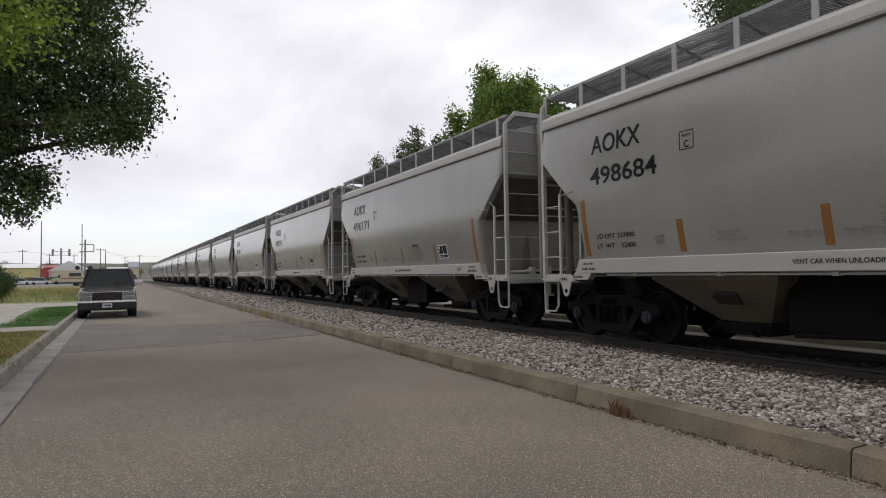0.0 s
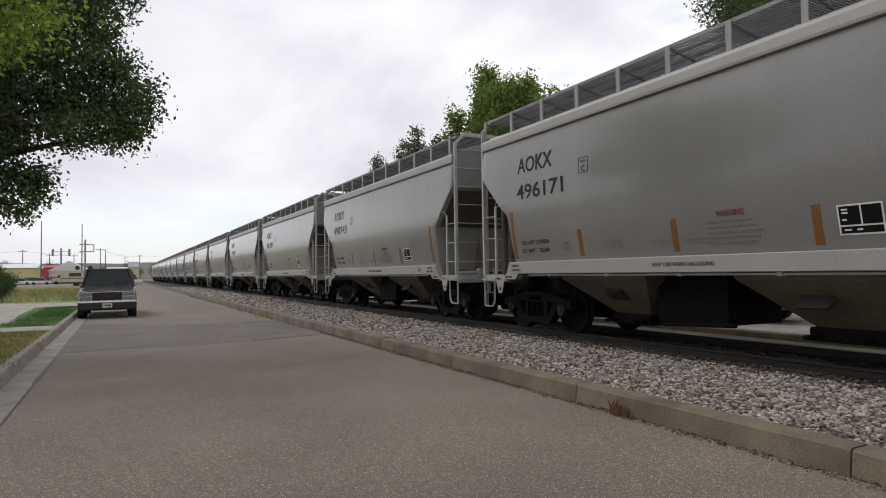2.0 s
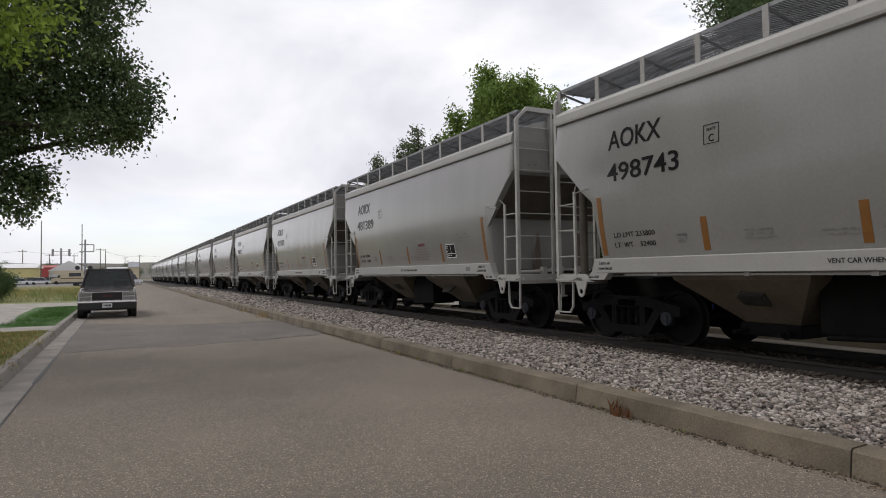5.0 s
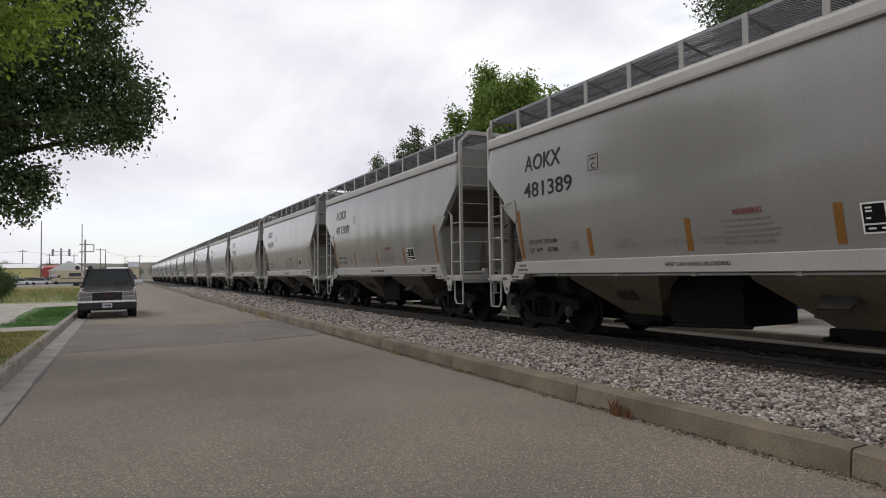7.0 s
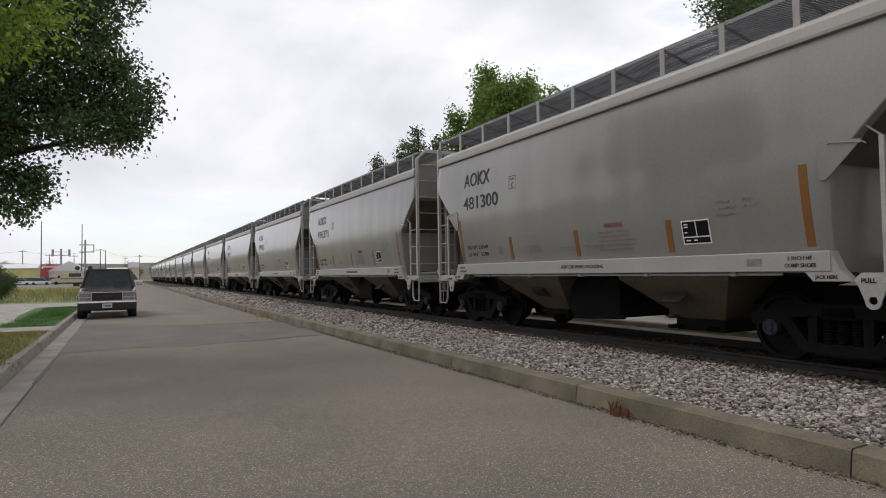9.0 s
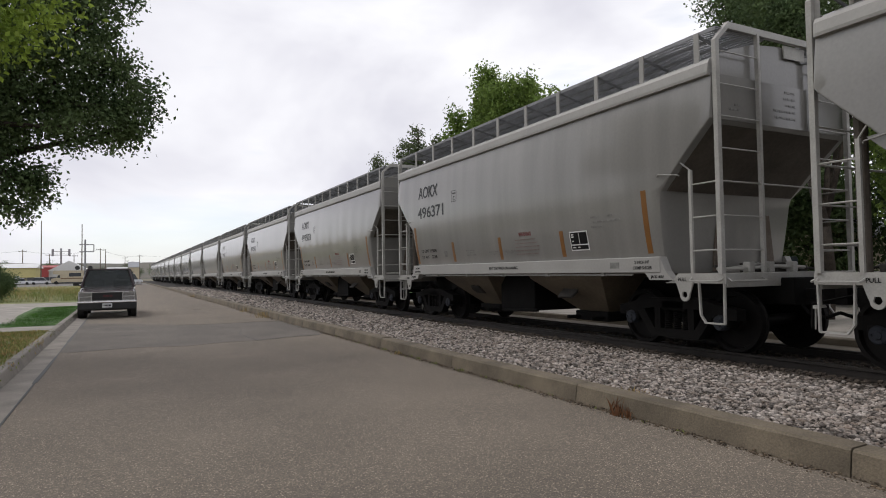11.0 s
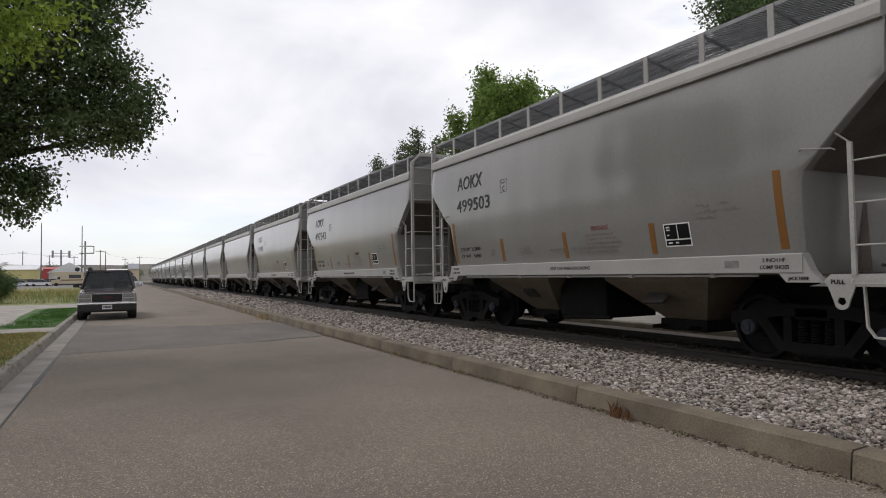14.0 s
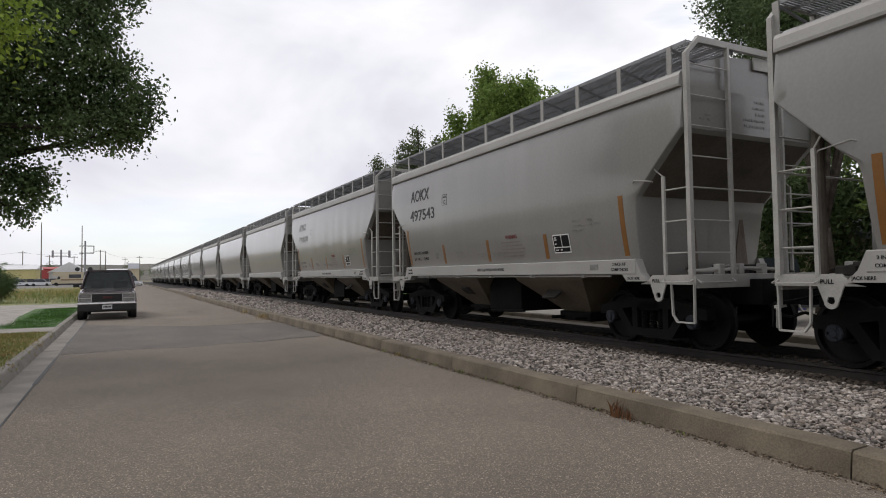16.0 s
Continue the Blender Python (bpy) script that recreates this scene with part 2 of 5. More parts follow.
def prism(bm, poly, axis, a, b):
    """A polygon drawn in the plane across an axis (x, y or z), pushed from a to b."""
    def put(p, d):
        return {"x": (d, p[0], p[1]), "y": (p[0], d, p[1]), "z": (p[0], p[1], d)}[axis]
    A = [bm.verts.new(put(p, a)) for p in poly]
    B = [bm.verts.new(put(p, b)) for p in poly]
    k = len(poly)
    for i in range(k):
        bm.faces.new((A[i], A[(i + 1) % k], B[(i + 1) % k], B[i]))
    bm.faces.new(A[::-1])
    bm.faces.new(B)


def loft(bm, rings, cap=True):
    rows = [[bm.verts.new(p) for p in ring] for ring in rings]
    k = len(rows[0])
    for A, B in zip(rows, rows[1:]):
        for i in range(k):
            bm.faces.new((A[i], A[(i + 1) % k], B[(i + 1) % k], B[i]))
    if cap:
        bm.faces.new(rows[0][::-1])
        bm.faces.new(rows[-1])
    return rows


def lathe(bm, prof, n, axis="x"):
    """Turns (distance along the axis, radius) points round the axis."""
    rings = []
    for d, r in prof:
        ring = []
        for i in range(n):
            a = 2 * math.pi * i / n
            p, q = r * math.cos(a), r * math.sin(a)
            ring.append({"x": (d, p, q), "y": (p, d, q), "z": (p, q, d)}[axis])
        rings.append(ring)
    loft(bm, rings)


def lettering(text, size, material, bold=0.0, squeeze=1.0, align="LEFT"):
    """Flat raised letters as a mesh; x runs along the line, y up."""
    cu = bpy.data.curves.new("text", "FONT")
    cu.body, cu.size, cu.extrude, cu.offset, cu.resolution_u, cu.align_x = text, size, 0.0015, bold, 3, align
    ob = new("text", cu)
    me = bpy.data.meshes.new_from_object(ob.evaluated_get(bpy.context.evaluated_depsgraph_get()))
    bpy.data.objects.remove(ob)
    bpy.data.curves.remove(cu)
    me.transform(Matrix.Diagonal((squeeze, 1, 1, 1)))
    me.materials.clear()
    me.materials.append(material)
    return me


def flat(name, x0, x1, y0, y1, z, material, label, category="", thick=0.0, nx=1, ny=1, uneven=0.0):
    """A stretch of ground: a slab if it has thickness."""
    bm = bmesh.new()
    if thick:
        box(bm, x0, x1, y0, y1, z - thick, z)
    else:
        g = [[bm.verts.new((x0 + (x1 - x0) * i / nx, y0 + (y1 - y0) * j / ny,
                            z + uneven * noise.noise(Vector((i * 0.9, j * 0.9, 0))))) for j in range(ny + 1)] for i in range(nx + 1)]
        for i in range(nx):
            for j in range(ny):
                bm.faces.new((g[i][j], g[i + 1][j], g[i + 1][j + 1], g[i][j + 1]))
    ob = part(name, bm, material)
    return tagged(ob, label, category or name.replace("_", " "), kind="structure")


# ================= ground, road, kerbs, track =================
RAIL_Z, TRACK_X = 0.247, 8.98
flat("ground", -2500, 2500, -2500, 2500, -0.06, M["ground"], "flat dry ground reaching the horizon", "ground", nx=40, ny=40)
flat("road", -1.11, 4.65, -30, 236, 0.0, M["asphalt"], "worn grey-brown asphalt street with fine light aggregate", "road", thick=0.05)
flat("gutter", -1.48, -1.11, -30, 110, -0.006, M["gutter"], "pale concrete gutter pan along the street", "gutter", thick=0.05)


def kerb(name, x_front, x_back, y0, y1, step, h, label, lean, material=None):
    """A kerb of cast lengths with open joints between them."""
    top = thing(name, label, "kerb", kind="structure")
    y, i = y0, 0
    meshes = {}
    while y < y1:
        d = min(step, y1 - y)
        key = round(d, 2)
        if key not in meshes:
            bm = bmesh.new()
            s = 1 if x_back > x_front else -1
            prof = [(x_front, -0.05), (x_front + s * lean, h - 0.02), (x_front + s * (lean + 0.02), h), (x_back, h + 0.004), (x_back, -0.05)]
            ny = 6
            loft(bm, [[(x + 0.004 * noise.noise(Vector((j, z * 9, x))), j * (d - 0.012) / ny, z + 0.004 * noise.noise(Vector((j * 0.7, 3, x)))) for x, z in prof]
                      for j in range(ny + 1)])
            meshes[key] = finish("kerb_stone", bm, material or M["kerb"])
        part("kerb_stone", meshes[key], None, top, at=pose(0, y, 0.004 * math.sin(i * 2.3)))
        y += d
        i += 1


kerb("kerb_track", 4.65, 4.89, -6.45, 232, 3.05, 0.205, "weathered concrete kerb between street and railway gravel", 0.03)
kerb("kerb_lawn", -1.48, -1.68, -6, 110, 3.05, 0.15, "chipped pale concrete kerb along the lawns", 0.07, M["gutter"])
flat("gravel_bed", 4.89, 7.75, -6, 236, 0.11, M["ballast_gap_dark"], "near-black bed below the gravel, coloured as shade in its gaps", "gravel", thick=0.1)
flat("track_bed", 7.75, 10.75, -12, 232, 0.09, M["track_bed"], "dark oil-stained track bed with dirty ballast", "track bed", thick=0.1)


def rail(x):
    bm = bmesh.new()
    prof = [(-0.07, 0), (0.07, 0), (0.07, 0.015), (0.012, 0.035), (0.012, 0.115), (0.036, 0.125), (0.036, 0.16), (-0.036, 0.16), (-0.036, 0.125),
            (-0.012, 0.115), (-0.012, 0.035), (-0.07, 0.015)]
    prism(bm, [(x + a, RAIL_Z - 0.16 + b) for a, b in prof], "y", -30, 200)
    return tagged(part("rail", bm, M["rail"]), "rust-brown steel railway rail on wooden ties", "rail", "rails of the track", "structure")


rail(TRACK_X - 0.7525)
rail(TRACK_X + 0.7525)
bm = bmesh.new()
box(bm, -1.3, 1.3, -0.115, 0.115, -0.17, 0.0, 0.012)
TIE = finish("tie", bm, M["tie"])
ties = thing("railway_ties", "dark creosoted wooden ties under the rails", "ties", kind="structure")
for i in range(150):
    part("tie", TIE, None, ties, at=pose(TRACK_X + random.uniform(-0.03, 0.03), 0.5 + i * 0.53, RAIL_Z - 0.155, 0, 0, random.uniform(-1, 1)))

# loose ballast, thick near the camera and thinner far off
ICO = bmesh.new()
bmesh.ops.create_icosphere(ICO, subdivisions=1, radius=1.0)
ico_v = np.array([v.co for v in ICO.verts])
ico_f = np.array([[v.index for v in f.verts] for f in ICO.faces])
ICO.free()


def scatter_stones(name, label, spans, material):
    V, F, base = [], [], 0
    rng = np.random.default_rng(5)
    for x0, x1, y0, y1, z0, z1, count, size in spans:
        for _ in range(count):
            fx = rng.random()
            p = np.array((x0 + (x1 - x0) * fx, y0 + (y1 - y0) * rng.random(), z0 + (z1 - z0) * fx))
            s = size * (0.55 + 0.8 * rng.random() ** 1.5)
            v = ico_v * (1 + 0.22 * (rng.random((len(ico_v), 1)) - 0.5) * 2) * np.array((s * rng.uniform(0.8, 1.4), s * rng.uniform(0.8, 1.2), s * rng.uniform(0.55, 0.85)))
            a = rng.uniform(0, math.tau)
            ca, sa_ = math.cos(a), math.sin(a)
            v = v @ np.array(((ca, sa_, 0), (-sa_, ca, 0), (0, 0, 1)))
            t = rng.uniform(-0.5, 0.5)
            v = v @ np.array(((math.cos(t), 0, math.sin(t)), (0, 1, 0), (-math.sin(t), 0, math.cos(t))))
            V.append(v + p + (0, 0, s * rng.uniform(-0.4, 0.75)))
            F.append(ico_f + base)
            base += len(ico_v)
    me = bpy.data.meshes.new(name)
    me.from_pydata(np.concatenate(V).tolist(), [], np.concatenate(F).tolist())
    me.materials.append(material)
    return tagged(new(name, me), label, "gravel", kind="stuff")


scatter_stones("gravel", "loose pale grey and pinkish crushed-stone railway ballast", [
    (4.92, 7.68, 2.0, 7.0, 0.155, 0.12, 17500, 0.0215), (4.92, 7.68, 7.0, 14.0, 0.155, 0.12, 15000, 0.0255),
    (4.92, 7.68, 14.0, 30.0, 0.155, 0.12, 11000, 0.036), (4.92, 7.68, 30, 80, 0.155, 0.12, 7000, 0.075)], M["stone"])
M["litter"] = mat("kerb_litter", (0.16, 0.12, 0.08), 0.95, var=0.25, scale=20, fine=80, bump=0.2, island=0.7)
scatter_stones("kerb_litter", "dirt, pebbles and dry leaves gathered at the kerb's foot", [
    (4.52, 4.66, 1.5, 16, 0.0, 0.012, 1500, 0.007), (4.58, 4.66, 1.5, 16, 0.0, 0.01, 900, 0.012), (4.50, 4.66, 16, 50, 0.0, 0.012, 700, 0.014)], M["litter"])
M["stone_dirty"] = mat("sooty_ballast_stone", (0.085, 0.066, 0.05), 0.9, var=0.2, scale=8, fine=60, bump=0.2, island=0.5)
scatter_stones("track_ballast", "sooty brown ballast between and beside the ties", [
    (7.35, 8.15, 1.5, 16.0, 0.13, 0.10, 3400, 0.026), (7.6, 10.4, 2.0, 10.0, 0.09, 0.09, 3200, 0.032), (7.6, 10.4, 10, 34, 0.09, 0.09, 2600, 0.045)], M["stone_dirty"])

# ================= the train =================
M["vibrator"] = mat("dark_bracket", (0.035, 0.03, 0.025), 0.8, var=0.2, scale=8, fine=50, bump=0.2)
M["pale_ink"] = mat("pale_lettering", (0.27, 0.258, 0.236), 0.6, var=0.2, scale=9, fine=60, bump=0.0)
CAR_L, POSTS = 12.616, 11


def half_width(z):
    """Half the body's width at a height over the rail: bulged sheet sides."""
    return 1.64 - 0.0733 * (z - 3.0) ** 2


def half_length(z):
    pts = ((1.0, 4.53), (1.55, 4.545), (2.1, 4.58), (2.35, 4.60), (2.47, 4.64), (2.83, 4.99), (3.34, 5.52), (3.40, 5.57), (5.0, 5.57))
    for (a, wa), (b, wb) in zip(pts, pts[1:]):
        if z <= b:
            return wa + (wb - wa) * (z - a) / (b - a)
    return pts[-1][1]


def side_pose(u, z, out=0.004):
    """The pose on the car's near side for flat marks: x to the viewer's right, y up, leaning with the sheet."""
    g = (half_width(z + 0.08) - half_width(z - 0.08)) / 0.16
    up = Vector((-g, 0, 1)).normalized()
    right = Vector((0, -1, 0))
    n = right.cross(up)
    m = Matrix((right, up, n)).transposed().to_4x4()
    return Matrix.Translation((-half_width(z) - out, u, z)) @ m


def bar_mesh(rects, material):
    """Flat marks: rectangles of (x0, x1, y0, y1)."""
    bm = bmesh.new()
    for x0, x1, y0, y1 in rects:
        box(bm, x0, x1, y0, y1, 0, 0.002)
    me = finish("marks", bm, material)
    return me


def lines_of_marks(x, y, widths, h, gap, seed):
    """Rows of small word-like bars."""
    r = random.Random(seed)
    rects = []
    for k, w in enumerate(widths):
        at = x
        while at < x + w:
            d = min(r.uniform(0.03, 0.09), x + w - at)
            rects.append((at, at + d, y - k * gap, y - k * gap + h))
            at += d + 0.02
    return rects


def car_body(dents, material):
    """The tank: bulged sides in many bays, so that the sheet can wave a little between its stiffeners."""
    bm = bmesh.new()
    zs = [1.2, 1.35, 1.5, 1.65, 1.8, 1.95, 2.1, 2.25, 2.35, 2.47, 2.65, 2.74, 2.83, 2.92, 3.0, 3.1, 3.2, 3.34, 3.40, 3.5, 3.6, 3.7, 3.8, 3.9, 4.05]
    bays = 64
    rings = []
    for z in zs:
        w, l = half_width(z), half_length(z)
        c = 0.10 if z < 2.6 else 0.03
        swell = math.sin(math.pi * min(1, max(0, (z - 1.45) / 2.6)))
        right, left = [], []
        for i in range(bays + 1):
            v = -1 + 2 * i / bays
            y = v * (l - c)
            edge = min(1.0, (1 - abs(v)) * 9)
            dent = dents * edge * swell * (0.55 * math.cos(y * math.tau / 0.93) + noise.noise(Vector((y * 1.3, z * 0.55, 3.0))) + 0.5 * noise.noise(Vector((y * 3.1, z * 0.8, 7.0))))
            right.append((w + dent, y, z))
            left.append((-w - dent, y, z))
        near, far = [(-w + 0.3 * c, -l + 0.3 * c, z), (-w + c, -l, z), (w - c, -l, z), (w - 0.3 * c, -l + 0.3 * c, z)], \
                    [(w - 0.3 * c, l - 0.3 * c, z), (w - c, l, z), (-w + c, l, z), (-w + 0.3 * c, l - 0.3 * c, z)]
        rings.append(near + right + far + left[::-1])
    loft(bm, rings)
    me = finish("body", bm, material, True)
    me.set_sharp_from_angle(angle=radians(24))
    return me


def car_roof():
    bm = bmesh.new()
    prof = [(-1.5, 4.24), (-1.40, 4.33), (-1.1, 4.46), (-0.6, 4.60), (0, 4.66), (0.6, 4.60), (1.1, 4.46), (1.40, 4.33), (1.5, 4.24), (1.5, 4.02), (-1.5, 4.02)]
    prism(bm, prof, "y", -5.54, 5.54)
    return finish("roof", bm, M["car_paint"])


def eave_band():
    bm = bmesh.new()
    prof = [(-1.545, 4.01), (-1.615, 4.02), (-1.62, 4.06), (-1.605, 4.19), (-1.575, 4.245), (-1.49, 4.262), (-1.48, 4.02)]
    prism(bm, prof, "y", -5.55, 5.55)
    return finish("eave_band", bm, M["car_sill"])


def side_sill():
    bm = bmesh.new()
    prof = [(-1.50, 1.215), (-1.585, 1.215), (-1.595, 1.225), (-1.595, 1.45), (-1.58, 1.463), (-1.48, 1.468)]
    prism(bm, prof, "y", -4.55, 4.55)
    prism(bm, [(-1.53, 1.17), (-1.50, 1.17), (-1.50, 1.2), (-1.53, 1.2)], "y", -3.9, 3.9)
    for u in (-3.2, -1.6, 0.0, 1.6, 3.2):
        box(bm, -1.55, -1.48, u - 0.04, u + 0.04, 1.16, 1.216)
    # bracket ends down to the platform
    for s in (-1, 1):
        bm2 = [(s * 4.55, 1.463), (s * 4.65, 1.24), (s * 4.79, 1.10), (s * 4.33, 1.10), (s * 4.23, 1.215)]
        prism(bm, bm2, "x", -1.585, -1.44)
    return finish("side_sill", bm, M["car_sill"])


def end_sill():
    """The cross sill at one end (y > 0)."""
    bm = bmesh.new()
    box(bm, -1.5, 1.5, 5.62, 5.68, 1.0, 1.20, 0.008)
    return finish("end_sill", bm, M["car_ladder"])


def side_plate():
    bm = bmesh.new()
    prism(bm, [(4.60, 1.055), (5.69, 1.055), (5.69, 1.20), (4.86, 1.20), (4.74, 1.09)], "x", -1.545, -1.51)
    return finish("side_plate", bm, M["car_ladder"])


def deck():
    bm = bmesh.new()
    box(bm, -1.5, -0.36, 4.9, 5.61, 1.14, 1.17)
    return finish("deck_plate", bm, M["car_ladder"])


def draft_sill():
    bm = bmesh.new()
    box(bm, -0.34, 0.34, 0.0, 5.88, 0.72, 1.12, 0.02)
    return finish("draft_sill", bm, M["black"])


def pull_lug(y, s):
    """The plate with a hole below the platform."""
    bm = bmesh.new()
    n = 14
    outer = [(y - 0.16, 1.07), (y + 0.16, 1.07)] + [(y + 0.085 * math.cos(a), 0.87 - 0.0 - 0.085 * math.sin(a)) for a in
                                                     [math.pi * i / (n - 3) for i in range(n - 2)]]
    hole = [(y + 0.045 * math.cos(a), 0.875 + 0.045 * math.sin(a)) for a in [math.pi * 0.75 - 2 * math.pi * i / n for i in range(n)]]
    hole = [(y + 0.05 * math.cos(a), 0.89 + 0.05 * math.sin(a)) for a in
            [math.atan2(o[1] - 0.89, o[0] - y) for o in outer]]
    X = (-1.555, -1.53)
    rows = [[bm.verts.new((x, *p)) for p in poly] for poly, x in ((outer, X[0]), (hole, X[0]), (hole, X[1]), (outer, X[1]))]
    rows.append(rows[0])
    for A, B in zip(rows, rows[1:]):
        for i in range(len(A)):
            j = (i + 1) % len(A)
            bm.faces.new((A[i], A[j], B[j], B[i]))
    return finish("pull_lug", bm, M["car_ladder"])


RUNGS = [1.53, 2.015, 2.5, 2.97, 3.43, 3.89, 4.36]


def corner_ladder():
    """Ladder frame at the corner x < 0, y > 0; the rungs are separate."""
    bm = bmesh.new()
    y = 5.625
    box(bm, -1.575, -1.50, y - 0.035, y + 0.035, 1.19, 4.50)                       # corner post
    prism(bm, [(-1.575, 4.50), (-1.50, 4.50), (-1.28, 4.71), (-1.28, 4.80)], "y", y - 0.035, y + 0.035)
    box(bm, -0.66, -0.61, y - 0.03, y + 0.03, 1.17, 4.72)                          # end ladder's inner post
    box(bm, -1.56, -1.52, y - 0.52, y - 0.47, 1.19, 2.72)                          # side ladder's second post
    rod(bm, (-1.54, y - 0.50, 2.72), (-1.60, y - 0.64, 2.86), 0.012, 5)
    # grab iron over the platform
    pipe(bm, [(-1.5, y + 0.06, 1.13), (-1.5, y + 0.13, 1.09), (-0.75, y + 0.13, 1.09), (-0.75, y + 0.06, 1.13)], 0.014, 5)
    pipe(bm, [(-1.54, y + 0.02, 1.13), (-1.62, y, 1.09), (-1.62, y - 0.5, 1.09), (-1.54, y - 0.52, 1.13)], 0.014, 5)
    return finish("corner_ladder", bm, M["car_ladder"])


def stirrup():
    bm = bmesh.new()
    y = 5.625
    for pts in ([(-1.53, y + 0.03, 1.08), (-1.53, y + 0.02, 0.49)], [(-1.53, y + 0.02, 0.49), (-1.53, y - 0.30, 0.49)],
                [(-1.53, y - 0.30, 0.49), (-1.53, y - 0.38, 0.60)], [(-1.53, y - 0.38, 0.60), (-1.53, y - 0.40, 1.08)]):
        (xa, ya, za), (xb, yb, zb) = pts
        d = 0.022
        w = Vector((0, yb - ya, zb - za)).normalized()
        n = Vector((0, -w.z, w.y)) * d * 0.5
        prism(bm, [(ya + n.y, za + n.z), (ya - n.y, za - n.z), (yb - n.y, zb - n.z), (yb + n.y, zb + n.z)], "x", xa - 0.02, xa + 0.02)
    return finish("stirrup", bm, M["car_ladder"])


def running_board(step):
    bm = bmesh.new()
    x0, x1, z = -1.49, -0.44, 4.71
    for x in (x0, x0 + 0.35, x0 + 0.70, x1):
        box(bm, x - 0.005, x + 0.005, -5.6, 5.6, z - 0.045, z + 0.01)
    n = int(11.2 / step)
    for i in range(n + 1):
        y = -5.6 + i * step
        box(bm, x0, x1, y - 0.012, y + 0.012, z - 0.012, z)
    for i in range(POSTS):       # braces down to the roof
        y = -5.28 + i * 1.085
        prism(bm, [(-1.5, 4.70), (-1.5, 4.66), (-0.5, 4.45), (-0.44, 4.47)], "y", y - 0.012, y + 0.012)
    return finish("running_board", bm, M["grate"])


def board_post():
    bm = bmesh.new()
    box(bm, -1.515, -1.495, -0.045, 0.045, 4.24, 4.71)
    return finish("support_post", bm, M["car_sill"])


def crossover():
    bm = bmesh.new()
    prism(bm, [(-1.29, 4.70), (1.29, 4.70), (1.29, 4.80), (-1.29, 4.80)], "y", 5.575, 5.645)
    return finish("crossover_beam", bm, M["car_ladder"])


def step_board():
    bm = bmesh.new()
    prism(bm, [(-0.56, 4.68), (-0.06, 4.68), (-0.06, 4.48), (-0.56, 4.48)], "y", 5.562, 5.585)
    return finish("end_board", bm, M["car_ladder"])


def hatch():
    bm = bmesh.new()
    for i in range(4):
        y = -4.2 + i * 2.8
        box(bm, -0.42, 0.42, y - 1.1, y + 1.1, 4.58, 4.70, 0.03)
    return finish("roof_hatch", bm, M["car_paint"])


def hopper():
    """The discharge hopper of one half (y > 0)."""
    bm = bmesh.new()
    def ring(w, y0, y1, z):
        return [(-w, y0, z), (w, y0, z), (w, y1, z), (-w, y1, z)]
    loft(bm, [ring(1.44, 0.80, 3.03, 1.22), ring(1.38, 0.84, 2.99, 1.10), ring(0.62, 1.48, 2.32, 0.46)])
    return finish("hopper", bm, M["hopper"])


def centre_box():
    """Black box added for the shaded zone between the two hoppers, with a pipe at its foot."""
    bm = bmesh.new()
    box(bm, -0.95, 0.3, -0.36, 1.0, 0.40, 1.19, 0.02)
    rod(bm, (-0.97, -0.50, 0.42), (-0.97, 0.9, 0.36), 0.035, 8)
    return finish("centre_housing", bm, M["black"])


def outlet_gate():
    bm = bmesh.new()
    box(bm, -0.7, 0.7, 1.42, 2.38, 0.27, 0.46, 0.02)
    rod(bm, (-1.0, 1.55, 0.34), (1.0, 1.55, 0.34), 0.035, 8)
    rod(bm, (-1.0, 2.25, 0.34), (1.0, 2.25, 0.34), 0.03, 8)
    rod(bm, (-0.86, 1.55, 0.34), (-0.80, 1.55, 0.34), 0.07, 8)
    return finish("outlet_gate", bm, M["black"])


def bracket_patch():
    """Dark vibrator bracket, a shallow casting that lies on the hopper's side panel."""
    bm = bmesh.new()
    def on(y, z, d):
        return (-(1.38 - (1.10 - z) * 1.1875) - d * 0.64, y, z - d * 0.76)
    edge = [(1.62, 0.93), (1.98, 0.94), (2.10, 0.87), (2.06, 0.76), (1.66, 0.75)]
    loft(bm, [[on(y, z, -0.01) for y, z in edge], [on(y, z, 0.03) for y, z in edge], [on(1.85 + (y - 1.85) * 0.8, 0.85 + (z - 0.85) * 0.7, 0.045) for y, z in edge]])
    return finish("vibrator_bracket", bm, M["vibrator"])


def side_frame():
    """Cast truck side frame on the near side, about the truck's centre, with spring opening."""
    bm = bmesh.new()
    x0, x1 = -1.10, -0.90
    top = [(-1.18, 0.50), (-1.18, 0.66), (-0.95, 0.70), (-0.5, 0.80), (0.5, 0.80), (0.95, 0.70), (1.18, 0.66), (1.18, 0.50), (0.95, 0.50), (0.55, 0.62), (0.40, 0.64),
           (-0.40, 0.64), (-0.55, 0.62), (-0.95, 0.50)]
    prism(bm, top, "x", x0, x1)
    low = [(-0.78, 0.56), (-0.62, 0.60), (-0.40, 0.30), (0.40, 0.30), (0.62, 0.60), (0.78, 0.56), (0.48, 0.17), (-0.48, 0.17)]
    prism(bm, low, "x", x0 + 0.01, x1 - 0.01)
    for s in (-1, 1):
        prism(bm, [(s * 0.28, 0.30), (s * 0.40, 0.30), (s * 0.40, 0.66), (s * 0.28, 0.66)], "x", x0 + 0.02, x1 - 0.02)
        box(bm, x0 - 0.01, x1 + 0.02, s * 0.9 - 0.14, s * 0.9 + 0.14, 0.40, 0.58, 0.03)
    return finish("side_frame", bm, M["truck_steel"])


